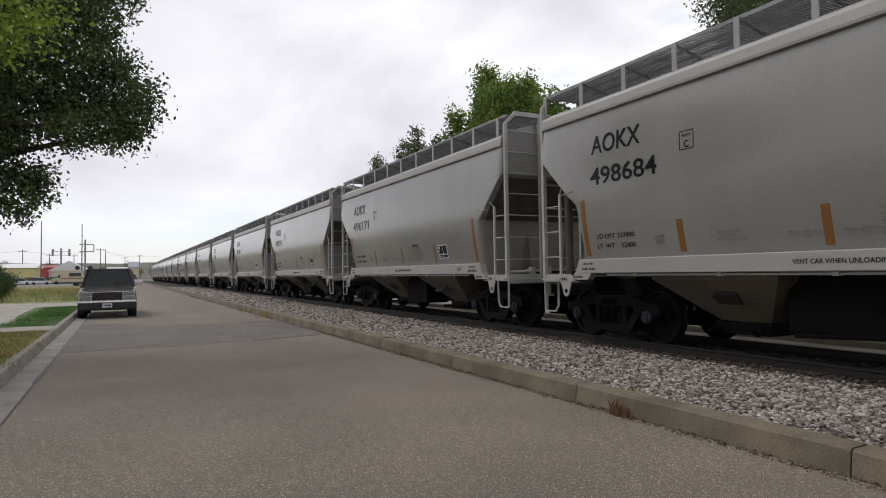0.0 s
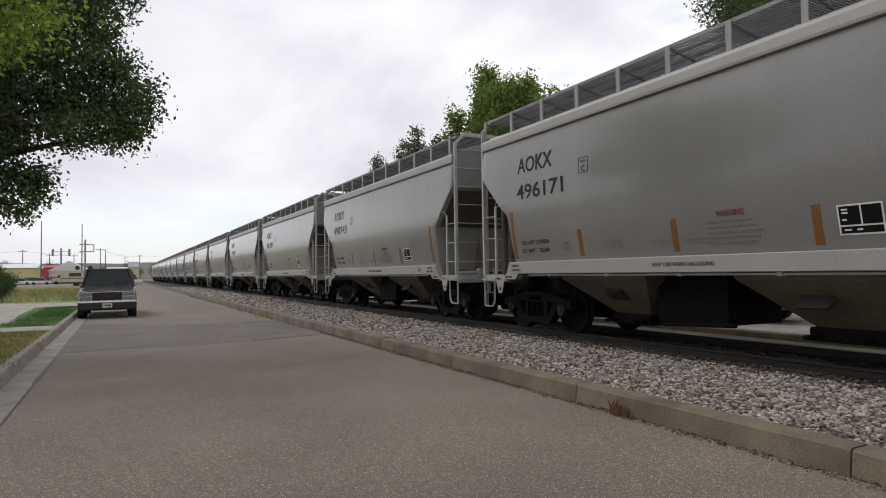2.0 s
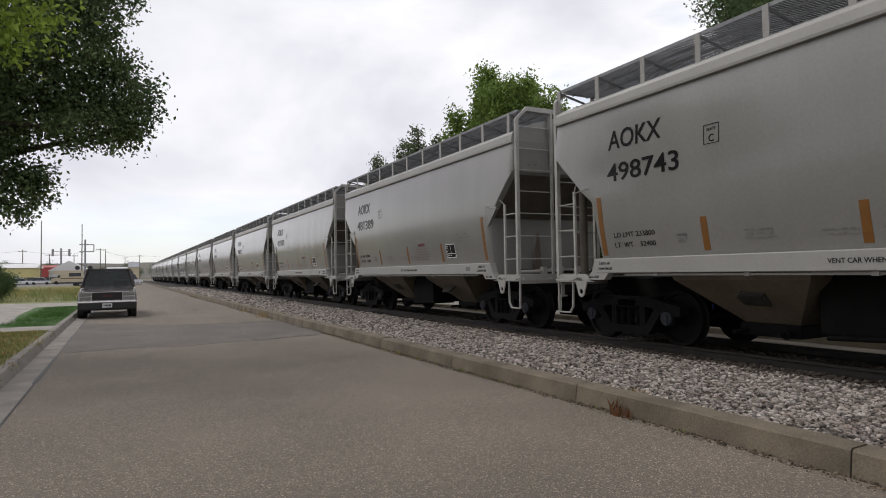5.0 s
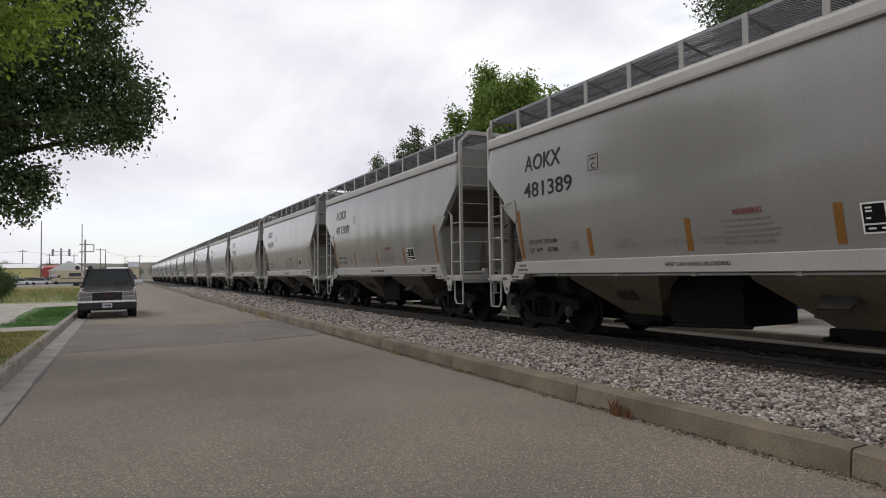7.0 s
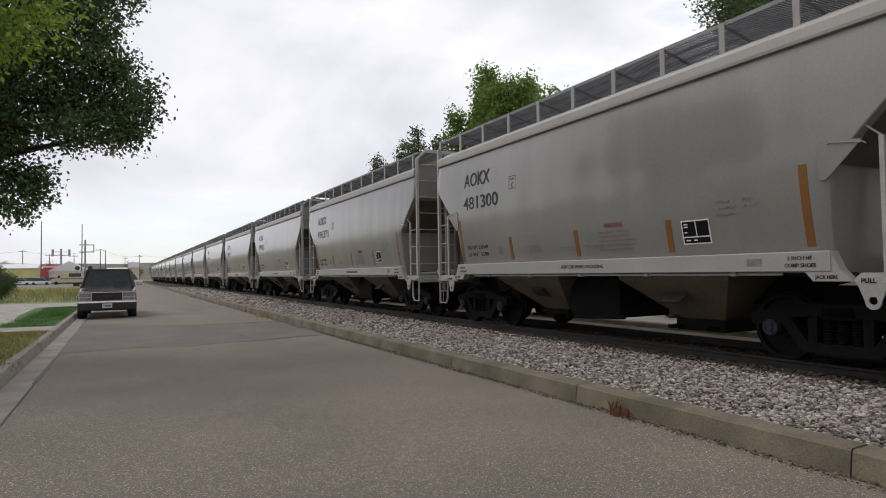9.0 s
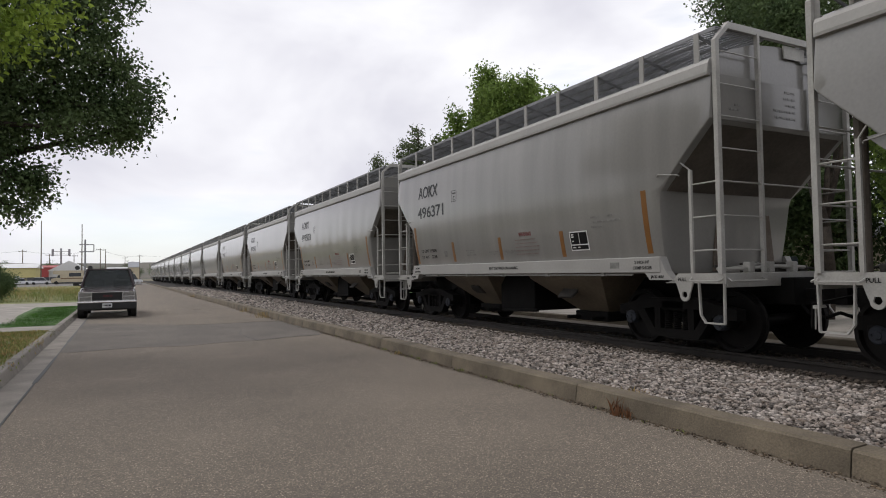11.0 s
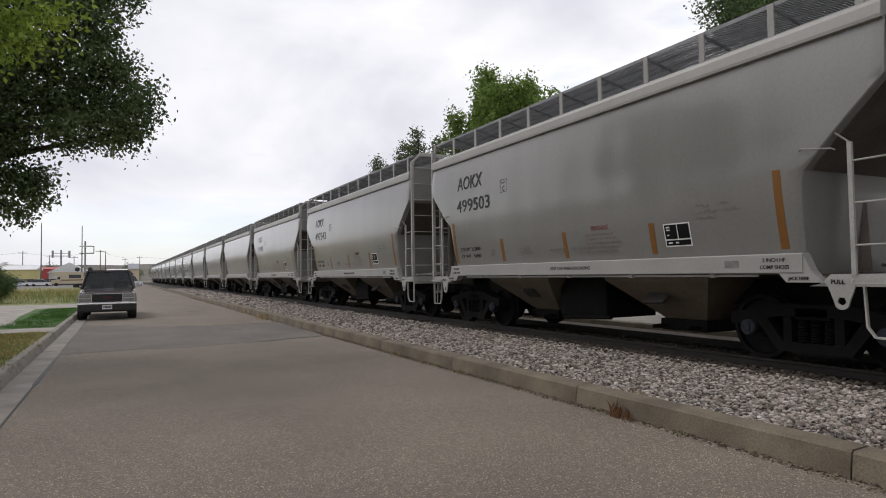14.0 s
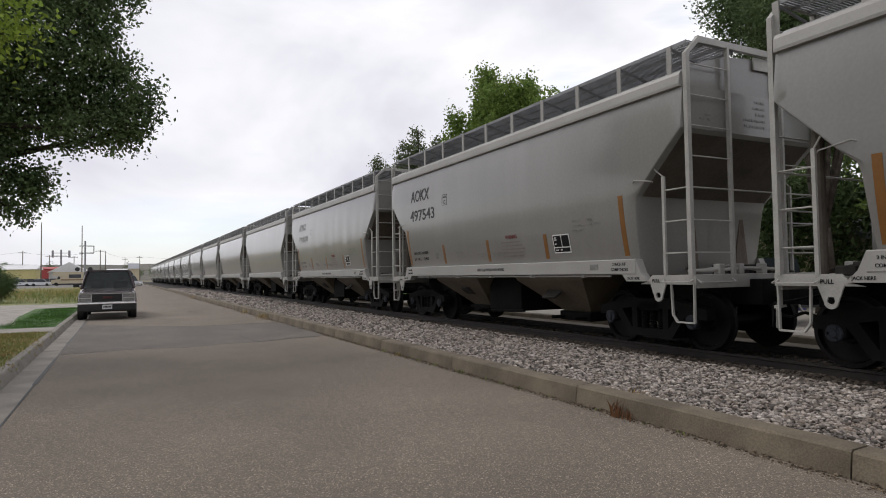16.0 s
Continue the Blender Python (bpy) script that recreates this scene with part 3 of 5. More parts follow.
def springs():
    bm = bmesh.new()
    for y in (-0.18, 0.0, 0.18):
        prof = []
        for k in range(9):
            prof += [(0.30 + k * 0.035, 0.055), (0.30 + k * 0.035 + 0.018, 0.075)]
        lathe(bm, prof, 10, "z")
        bmesh.ops.translate(bm, verts=bm.verts[-len(prof) * 10:], vec=(-0.99, y, 0))
    return finish("spring_nest", bm, M["truck_steel"])


def bolster():
    bm = bmesh.new()
    box(bm, -1.1, 1.1, -0.24, 0.24, 0.60, 0.78, 0.03)
    for s in (-1, 1):
        rod(bm, (-0.8, s * 0.45, 0.42), (0.8, s * 0.45, 0.42), 0.07, 8)
    return finish("bolster", bm, M["truck_steel"])


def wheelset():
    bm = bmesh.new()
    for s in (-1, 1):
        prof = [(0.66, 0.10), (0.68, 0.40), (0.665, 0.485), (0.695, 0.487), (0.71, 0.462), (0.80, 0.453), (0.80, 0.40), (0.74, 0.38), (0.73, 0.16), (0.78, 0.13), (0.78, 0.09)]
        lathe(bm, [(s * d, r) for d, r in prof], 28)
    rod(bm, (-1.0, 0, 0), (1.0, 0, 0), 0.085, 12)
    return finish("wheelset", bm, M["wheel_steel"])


def bearing_cap():
    bm = bmesh.new()
    for s in (-1,):
        lathe(bm, [(s * 1.0, 0.115), (s * 1.12, 0.115), (s * 1.135, 0.10), (s * 1.135, 0.05), (s * 1.15, 0.045)], 14)
        for k in range(3):
            a = k * math.tau / 3
            rod(bm, (s * 1.13, 0.075 * math.cos(a), 0.075 * math.sin(a)), (s * 1.155, 0.075 * math.cos(a), 0.075 * math.sin(a)), 0.018, 6)
    return finish("bearing_cap", bm, M["cap_blue"])


def coupler():
    bm = bmesh.new()
    box(bm, -0.08, 0.08, 5.7, 6.14, 0.80, 0.95, 0.02)
    prism(bm, [(-0.16, 6.1), (0.16, 6.1), (0.18, 6.20), (0.05, 6.34), (-0.02, 6.22), (-0.17, 6.26)], "z", 0.74, 1.0)
    pipe(bm, [(-0.15, 5.9, 0.9), (-0.75, 5.85, 0.86), (-1.45, 5.78, 0.82), (-1.45, 5.8, 0.52)], 0.016, 5)   # uncoupling lever
    pipe(bm, [(0.15, 5.8, 0.8), (0.20, 6.0, 0.60), (0.15, 6.2, 0.55), (0.05, 6.34, 0.62)], 0.025, 6)         # air hose
    return finish("coupler", bm, M["truck_steel"])


def lever_bracket():
    """Slim hanger of the uncoupling lever with the lever's handle."""
    bm = bmesh.new()
    box(bm, -1.41, -1.33, 5.73, 5.75, 0.80, 1.05, 0.006)
    prism(bm, [(-1.46, 0.80), (-1.28, 0.80), (-1.26, 0.77), (-1.46, 0.76)], "y", 5.72, 5.78)
    rod(bm, (-1.37, 5.79, 0.80), (-1.37, 5.80, 0.50), 0.011, 6)
    return finish("lever_bracket", bm, M["car_ladder"])


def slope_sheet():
    """Brown sheet under the overhang of one end (y > 0); its shade is in the colour."""
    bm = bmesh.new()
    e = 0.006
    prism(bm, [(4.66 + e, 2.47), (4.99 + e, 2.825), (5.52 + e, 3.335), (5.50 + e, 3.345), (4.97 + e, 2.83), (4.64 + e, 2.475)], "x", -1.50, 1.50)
    return finish("slope_sheet", bm, M["dark_brown"])


def brown_pipe():
    bm = bmesh.new()
    rod(bm, (-1.22, 5.27, 1.17), (-1.22, 5.27, 3.20), 0.075, 12)
    return finish("end_pipe", bm, M["dark_brown"])


def end_stencil():
    """Rows of small marks high on the end wall."""
    bm = bmesh.new()
    for x0, x1, y0, y1 in lines_of_marks(-0.30, 3.93, (0.26, 0.30, 0.22, 0.52, 0.50), 0.035, 0.10, 91) + lines_of_marks(0.98, 3.62, (0.12, 0.24), 0.03, 0.07, 92):
        box(bm, x0, x1, 5.572, 5.576, y0, y1)
    return finish("end_stencil", bm, M["faded_ink"])


def rust_run(x, w):
    """A thin run of rust down the lower end wall."""
    bm = bmesh.new()
    prism(bm, [(x - w, 1.22), (x + w, 1.22), (x + w * 0.8, 1.6), (x + w * 0.35, 2.0), (x + w * 0.2, 2.3), (x - w * 0.2, 2.3), (x - w * 0.5, 1.9), (x - w * 0.8, 1.5)], "y", 4.50, 4.585)
    return finish("rust_run", bm, M["rust_stain"])


def cross_pipes():
    """Air pipes and their cut-off cocks lying along the end platform."""
    bm = bmesh.new()
    pipe(bm, [(-0.5, 5.50, 1.27), (0.2, 5.52, 1.29), (0.9, 5.50, 1.26), (1.35, 5.40, 1.26)], 0.028, 7)
    pipe(bm, [(-0.4, 5.38, 1.24), (0.4, 5.36, 1.33), (1.2, 5.38, 1.25)], 0.020, 6)
    for x in (-0.2, 0.35, 0.8):
        box(bm, x - 0.06, x + 0.06, 5.44, 5.56, 1.20, 1.36, 0.015)
    box(bm, -0.55, 1.35, 5.20, 5.60, 1.17, 1.20)
    return finish("cross_pipes", bm, M["car_ladder"])


def end_rail():
    bm = bmesh.new()
    rod(bm, (-1.5, 5.61, 2.5), (1.5, 5.61, 2.5), 0.014, 6)
    return finish("end_rail", bm, M["car_ladder"])


def brake_gear():
    """Hand brake housing on its post with the chain (at y > 0)."""
    bm = bmesh.new()
    box(bm, 0.03, 0.13, 5.30, 5.38, 1.17, 2.5)
    box(bm, -0.02, 0.28, 5.40, 5.56, 2.02, 2.42, 0.04)
    lathe(bm, [(5.54, 0.16), (5.58, 0.15), (5.60, 0.05)], 14, "y")
    bmesh.ops.translate(bm, verts=bm.verts[-42:], vec=(0.13, 0, 2.2))
    pipe(bm, [(0.13, 5.5, 2.0), (0.20, 5.5, 1.7), (0.02, 5.45, 1.45), (0.13, 5.5, 1.2)], 0.018, 5)
    return finish("hand_brake", bm, M["car_ladder"])


def brake_wheel():
    bm = bmesh.new()
    rim_ = [(0.13 + 0.24 * math.cos(a), 5.68, 2.24 + 0.24 * math.sin(a)) for a in [math.tau * i / 20 for i in range(21)]]
    pipe(bm, rim_, 0.02, 6)
    for a in range(5):
        t = a * math.tau / 5
        rod(bm, (0.13, 5.60, 2.22), (0.13 + 0.24 * math.cos(t), 5.68, 2.24 + 0.24 * math.sin(t)), 0.014, 5)
    return finish("brake_wheel", bm, M["rust"])


def valve_boxes():
    bm = bmesh.new()
    for k in range(4):
        box(bm, -1.0 + k * 0.38, -0.78 + k * 0.38, 5.0, 5.25, 1.17, 1.30 + 0.05 * (k % 2), 0.02)
    pipe(bm, [(-1.3, 5.3, 1.22), (-0.4, 5.35, 1.30), (0.6, 5.3, 1.25), (1.3, 5.3, 1.3)], 0.02, 6)
    return finish("brake_valves", bm, M["vibrator"])


MESH = dict(body=car_body(0.0012, M["car_paint"]), body_wavy=car_body(0.0085, M["car_paint"]), body_streaked=car_body(0.0045, M["car_paint_streaked"]), roof=car_roof(), eave_band=eave_band(), side_sill=side_sill(), end_sill=end_sill(), side_plate=side_plate(), deck_plate=deck(), draft_sill=draft_sill(), corner_ladder=corner_ladder(),
            stirrup=stirrup(), running_board=running_board(0.050), support_post=board_post(), crossover_beam=crossover(), end_board=step_board(), roof_hatch=hatch(), hopper=hopper(),
            outlet_gate=outlet_gate(), centre_housing=centre_box(), vibrator_bracket=bracket_patch(), side_frame=side_frame(), spring_nest=springs(),
            bolster=bolster(), wheelset=wheelset(), bearing_cap=bearing_cap(), coupler=coupler(), lever_bracket=lever_bracket(), slope_sheet=slope_sheet(), end_pipe=brown_pipe(), end_rail=end_rail(), end_stencil=end_stencil(), rust_left=rust_run(-0.95, 0.17), rust_mid=rust_run(0.28, 0.12), cross_pipes=cross_pipes(),
            hand_brake=brake_gear(), brake_wheel=brake_wheel(), brake_valves=valve_boxes(), pull_lug=pull_lug(4.98, 1), board_far=running_board(0.09))
bm = bmesh.new()
rod(bm, (-0.46, 0, 0), (0.46, 0, 0), 0.012, 6)
MESH["rung_end"] = finish("rung", bm, M["car_ladder"])
bm = bmesh.new()
rod(bm, (0, -0.26, 0), (0, 0.26, 0), 0.012, 6)
MESH["rung_side"] = finish("rung", bm, M["car_ladder"])
bm = bmesh.new()
for i in range(8):
    z = 1.52 + i * 0.125
    w0, w1 = half_width(z), half_width(z + 0.125)
    prism(bm, [(-w0 - 0.004, z), (-w1 - 0.004, z + 0.125), (-w1 + 0.01, z + 0.125), (-w0 + 0.01, z)], "y", -0.055, 0.055)
MESH["stripe_tall"] = finish("reflector_stripe", bm, M["stripe"])
bm = bmesh.new()
for i in range(4):
    z = 1.53 + i * 0.122
    w0, w1 = half_width(z), half_width(z + 0.122)
    prism(bm, [(-w0 - 0.004, z), (-w1 - 0.004, z + 0.122), (-w1 + 0.01, z + 0.122), (-w0 + 0.01, z)], "y", -0.055, 0.055)
MESH["stripe_short"] = finish("reflector_stripe", bm, M["stripe"])

bm = bmesh.new()
pipe(bm, [(-half_width(2.66) - 0.01, 5.02, 2.64), (-half_width(2.7) - 0.03, 5.0, 2.66), (-half_width(2.7) - 0.03, 4.62, 2.72), (-half_width(2.7) - 0.005, 4.58, 2.70)], 0.009, 5)
MESH["grab_rod"] = finish("grab_rod", bm, M["car_sill"])
bm = bmesh.new()
edge = [(4.98, 2.70), (4.50, 2.76), (4.46, 2.72), (4.44, 2.36), (4.48, 2.30), (4.54, 2.29), (4.60, 2.34)]
loft(bm, [[(-half_width(z) - d, y, z) for y, z in edge] for d in (-0.002, 0.016)])
MESH["gusset_plate"] = finish("gusset_plate", bm, M["car_paint"])

ENDS = (Matrix.Identity(4), pose(0, 0, 0, 0, 0, 180))


def mesh_part(name, parent, at=None, label="", key=None):
    return part(name, MESH[key or name], None, parent, label, at)


def build_car(near, brake_end, body="body"):
    """One covered hopper car; near cars carry their small parts. brake_end: +1 trailing, -1 leading, 0 not seen."""
    car = thing("covered_hopper_car", "light grey two-bay covered hopper rail car rolling on the track", "rail car", group="cars of the train")
    mesh_part("body", car, key=body)
    mesh_part("roof", car)
    mesh_part("roof_hatch", car)
    mesh_part("centre_housing", car, None, "black box standing in for the shade between the hoppers")
    flip = ENDS[1]
    mirror = Matrix.Diagonal((-1, 1, 1, 1))
    for m in ENDS:
        mesh_part("eave_band", car, m)
        mesh_part("side_sill", car, m, "pale grey side sill channel")
        mesh_part("running_board", car, m, "galvanized grating walkway", "running_board" if near else "board_far")
        mesh_part("end_sill", car, m)
        mesh_part("draft_sill", car, m)
        mesh_part("crossover_beam", car, m)
        mesh_part("end_board", car, m)
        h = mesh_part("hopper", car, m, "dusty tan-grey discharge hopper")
        mesh_part("outlet_gate", h, None, "black outlet gate")
        mesh_part("coupler", car, m)
        mesh_part("slope_sheet", car, m, "brown underside of the overhang, darkened for its shade")
        mesh_part("end_rail", car, m)
        if near:
            tagged(mesh_part("end_stencil", car, m), kind="stuff")
            mesh_part("rust_run", car, m, "brown rust run on the end wall", "rust_left")
            mesh_part("rust_run", car, m, "brown rust run on the end wall", "rust_mid")
            mesh_part("cross_pipes", car, m)
            mesh_part("vibrator_bracket", h)
            mesh_part("vibrator_bracket", h, Matrix.Translation((2.3, 0, 0)))
            mesh_part("lever_bracket", car, m)
        truck = part("truck", None, None, car, "sooty cast-steel truck with two axles", m @ pose(0, 4.32, 0))
        truck.empty_display_size = 0.3
        for e in ENDS:
            mesh_part("side_frame", truck, e)
            mesh_part("spring_nest", truck, e)
        mesh_part("bolster", truck)
        for s in (-0.9, 0.9):
            mesh_part("wheelset", truck, pose(0, s, 0.457))
            mesh_part("bearing_cap", truck, pose(0, s, 0.457), "dull blue bearing cap")
            mesh_part("bearing_cap", truck, pose(0, s, 0.457, 0, 0, 180), "dull blue bearing cap")
        # ladders at the four corners; the mirrored copies stand on the other two
        for mm in (m, m @ mirror):
            lad = mesh_part("corner_ladder", car, mm)
            mesh_part("stirrup", car, mm)
            mesh_part("side_plate", car, mm)
            mesh_part("deck_plate", car, mm)
            mesh_part("pull_lug", car, mm)
            for i, z in enumerate(RUNGS):
                mesh_part("rung", lad, pose(-1.09, 5.625, z), "", "rung_end")
                if i < 3:
                    mesh_part("rung", lad, pose(-1.54, 5.385, z), "", "rung_side")
        for i in range(POSTS):
            mesh_part("support_post", car, m @ pose(0, -5.28 + i * 1.085 if m is ENDS[0] else 5.28 - i * 1.085, 0))
    mesh_part("end_pipe", car, ENDS[0], "grey-brown upright pipe")
    if brake_end:
        m = ENDS[0] if brake_end > 0 else ENDS[1]
        mesh_part("hand_brake", car, m, "grey hand brake housing with chain")
        mesh_part("brake_wheel", car, m, "rusty hand brake wheel")
    for m in ENDS:
        mesh_part("brake_valves", car, m)
    return car


def put(name, mesh, car, u, z, label=""):
    ob = part(name, mesh, None, car, label, side_pose(u, z))
    if name in ("stencil", "lettering"):
        tagged(ob, kind="stuff")
    return ob


# reporting numbers as painted, leading car first; ink 2 is crisp, 1 and 0 are paler, with slanting glare put into the
# colour
def fitted(text, material, width, height, bold=0.0):
    """A line of letters scaled to its painted width and height."""
    me = lettering(text, 0.4, material, bold)
    xs_, ys_ = [v.co.x for v in me.vertices], [v.co.y for v in me.vertices]
    me.transform(Matrix.Diagonal((width / (max(xs_) - min(xs_)), height / (max(ys_) - min(ys_)), 1, 1)) @ Matrix.Translation((-min(xs_), -min(ys_), 0)))
    return me


def letters(name, text, material, width, height, car, u, z, label):
    """A line of large painted characters, each a piece of its own."""
    line = part("lettering", None, None, car, label, side_pose(u, z))
    bm = bmesh.new()
    bm.from_mesh(fitted(text, material, width, height, 0.004))
    left = set(bm.verts)
    while left:
        grown, todo = set(), [left.pop()]
        while todo:
            v = todo.pop()
            grown.add(v)
            for e in v.link_edges:
                o = e.other_vert(v)
                if o in left:
                    left.discard(o)
                    todo.append(o)
        one = bmesh.new()
        twin = {v: one.verts.new(v.co) for v in grown}
        for f in {f for v in grown for f in v.link_faces}:
            one.faces.new([twin[v] for v in f.verts])
        part(name, one, material, line)
    bm.free()


CARS = [(-1, "", 2, 0, "233800", "52400"), (0, "498684", 2, 0, "233800", "52400"), (1, "496171", 2, 0, "233800", "52200"), (2, "498743", 2, 0, "233800", "52400"),
        (3, "481389", 2, 0, "233300", "52700"), (4, "481300", 2, -1, "233300", "52700"), (5, "496371", 2, 0, "233800", "52200"),
        (6, "499503", 2, -1, "233800", "52400"), (7, "497543", 2, 0, "233800", "52400"), (8, "496020", 1, 0, "233800", "52400")]


SILL = Matrix(((0, 0, -1, 0), (-1, 0, 0, 0), (0, 1, 0, 0), (0, 0, 0, 1)))


def mark_car(car, number, ink, limit, light, seed):
    """Lettering, stripes and plates on the near side."""
    for u in (-4.27, 4.38):
        mesh_part("reflector_stripe", car, pose(0, u, 0), "amber reflective stripe", "stripe_tall")
    for u in (2.26, 0.08, -2.10):
        mesh_part("reflector_stripe", car, pose(0, u, 0), "amber reflective stripe", "stripe_short")
    inkm = (M["pale_ink"], M["faded_ink"], M["ink"])[ink]
    if number:
        letters("letter", "AOKX", inkm, 1.16, 0.325, car, 4.10, 3.285, "black painted reporting mark")
        letters("digit", number, inkm, 1.53, 0.305, car, 4.13, 2.745, "black painted car number")
    for u in (-4.86, 5.10):
        part("lettering", lettering("PULL", 0.075, M["ink"], 0.001, 1.0), None, car, "", Matrix.Translation((-1.557, u, 1.085)) @ SILL)
    for u in (-4.36, 4.72):
        part("lettering", lettering("JACK HERE", 0.06, M["ink"], 0.001, 0.9), None, car, "", Matrix.Translation((-1.587, u, 1.13)) @ SILL)
    for s in (-1, 1):
        mesh_part("grab_rod", car, Matrix.Identity(4) if s > 0 else Matrix.Diagonal((1, -1, 1, 1)))
        if number.startswith("481"):
            mesh_part("gusset_plate", car, Matrix.Identity(4) if s > 0 else Matrix.Diagonal((1, -1, 1, 1)))
    put("lettering", fitted("LD LMT " + limit, inkm, 0.90, 0.082), car, 4.10, 1.812)
    put("lettering", fitted("LT  WT    " + light, inkm, 0.90, 0.082), car, 4.11, 1.645)
    fr = [(-0.13, 0.13, -0.14, -0.13), (-0.13, 0.13, 0.13, 0.14), (-0.13, -0.12, -0.14, 0.14), (0.12, 0.13, -0.14, 0.14)]
    put("plate_box", bar_mesh(fr, inkm), car, 2.02, 3.16)
    put("lettering", lettering("PLATE", 0.06, inkm, 0, 0.9, "CENTER"), car, 2.02, 3.21)
    put("lettering", lettering("C", 0.15, inkm, 0.002, 0.9, "CENTER"), car, 2.02, 3.05)
    dark, mid, red = M["ink"], M["faded_ink"], M["red_ink"]
    put("stencil", bar_mesh(lines_of_marks(0, 0, (0.42, 0.42, 0.46), 0.022, 0.055, seed), mid), car, 1.63, 1.77)
    put("stencil", bar_mesh(lines_of_marks(0, 0, (0.42, 0.42), 0.022, 0.05, seed + 1), mid), car, 0.58, 1.70)
    put("stencil", bar_mesh(lines_of_marks(0, 0, (0.40, 0.5), 0.022, 0.05, seed + 2), mid), car, -0.10, 1.70)
    put("stencil", bar_mesh([(0, 0.16, 0, 0.13), (-0.01, 0.17, 0.10, 0.15)], mid), car, 2.76, 1.66)
    put("lettering", lettering("WARNING", 0.115, red, 0.003, 0.80), car, -0.69, 1.995, "red warning stencil")
    put("stencil", bar_mesh(lines_of_marks(0, 0, (0.72, 0.78, 0.86, 0.82, 0.78), 0.024, 0.075, seed + 3), M["faded_red"]), car, -0.52, 1.91)
    # inspection plate: black panels on white
    put("data_plate", bar_mesh([(0, 0.50, 0, 0.36)], M["white_ink"]), car, -2.35, 1.63)
    plate = put("data_plate", bar_mesh([(0.02, 0.25, 0.12, 0.34), (0.27, 0.48, 0.12, 0.34), (0.02, 0.48, 0.02, 0.10)], dark), car, -2.35, 1.63)
    plate.matrix_basis = side_pose(-2.35, 1.63, 0.007)
    wh = put("stencil", bar_mesh([(0.05, 0.12, 0.29, 0.31), (0.05, 0.12, 0.25, 0.27), (0.05, 0.10, 0.17, 0.19), (0.06, 0.14, 0.05, 0.07), (0.2, 0.26, 0.05, 0.07)], M["white_ink"]), car, -2.35, 1.63)
    wh.matrix_basis = side_pose(-2.35, 1.63, 0.010)
    put("stencil", bar_mesh(lines_of_marks(0, 0, (0.22, 0.32, 0.3), 0.035, 0.085, seed + 4), mid), car, -2.98, 2.18)
    put("stencil", bar_mesh(lines_of_marks(0, 0, (0.16, 0.32), 0.035, 0.085, seed + 5), mid), car, -3.40, 2.18)
    # on the sill
    for text, u, size in (("VENT CAR WHEN UNLOADING", 0.49, 0.085), ("2 INCH HF", -4.02, 0.07), ("COMP SHOES", -3.98, 0.07), ("2 INCH HF", 4.44, 0.06), ("COMP SHOES", 4.46, 0.06)):
        z = 1.31 if "VENT" in text else (1.36 if "INCH" in text else 1.27)
        ob = part("lettering", lettering(text, size, M["ink"], 0.001, 0.95), None, car, "", Matrix.Translation((-1.597, u, z)) @ Matrix(((0, 0, -1, 0), (-1, 0, 0, 0), (0, 1, 0, 0), (0, 0, 0, 1))))
    ob = part("sill_label", bar_mesh([(0, 0.22, 0, 0.10)], M["faded_ink"]), None, car, "", Matrix.Translation((-1.597, -3.45, 1.29)) @ Matrix(((0, 0, -1, 0), (-1, 0, 0, 0), (0, 1, 0, 0), (0, 0, 0, 1))))


cars = {}
for k, number, ink, brake, limit, light in CARS:
    cars[k] = build_car(True, brake, {4: "body_wavy", 5: "body_streaked", 6: "body_wavy", 8: "body_wavy"}.get(k, "body"))
    if k == -1:
        continue
    mark_car(cars[k], number, ink, limit, light, 40 + k * 7)
cars[9] = build_car(False, 1)
for k in range(10, 25):
    cars[k] = copy_thing(cars[9], Matrix.Identity(4))


def run(t):
    """How far the train has rolled, in metres."""
    return 5.176 * t - 0.0086 * t * t


BEND, RADIUS = 190.0, 120.0


def on_track(s):
    """Pose on the track at s metres up the line; far off it bends to the right."""
    if s <= BEND:
        return pose(TRACK_X, s, RAIL_Z)
    a = (s - BEND) / RADIUS
    return pose(TRACK_X + RADIUS * (1 - math.cos(a)), BEND + RADIUS * math.sin(a), RAIL_Z, 0, 0, -math.degrees(a))


# ================= more materials =================
M["maroon"] = mat("maroon_paint", (0.026, 0.014, 0.016), 0.5, spec=0.12, var=0.08, scale=2, fine=60, bump=0.0)
coat(M["maroon"], 0.08, 1.22)
M["fascia"] = mat("silver_fascia", (0.50, 0.49, 0.48), 0.30, 0.5, var=0.08, scale=4, fine=60, bump=0.0)
M["chrome"] = mat("worn_chrome", (0.55, 0.54, 0.53), 0.22, 0.9, var=0.08, scale=4, fine=60, bump=0.0)
M["rubber"] = mat("tyre_rubber", (0.018, 0.018, 0.018), 0.85, var=0.2, scale=6, fine=40, bump=0.2)
M["plastic"] = mat("black_plastic", (0.02, 0.02, 0.021), 0.5, var=0.1, scale=6, fine=40, bump=0.05)
M["lamp_glass"] = mat("headlamp_lens", (0.30, 0.29, 0.28), 0.12, 0.2, var=0.15, scale=14, fine=60, bump=0.1)
M["red_mark"] = mat("red_badge", (0.10, 0.015, 0.018), 0.4, var=0.05, scale=5, fine=40, bump=0)
M["plate_white"] = mat("plate_white", (0.60, 0.60, 0.60), 0.5, var=0.05, scale=5, fine=40, bump=0)
M["glass"] = bpy.data.materials.new("window_glass")
M["glass"].use_nodes = True
gb = M["glass"].node_tree.nodes["Principled BSDF"]
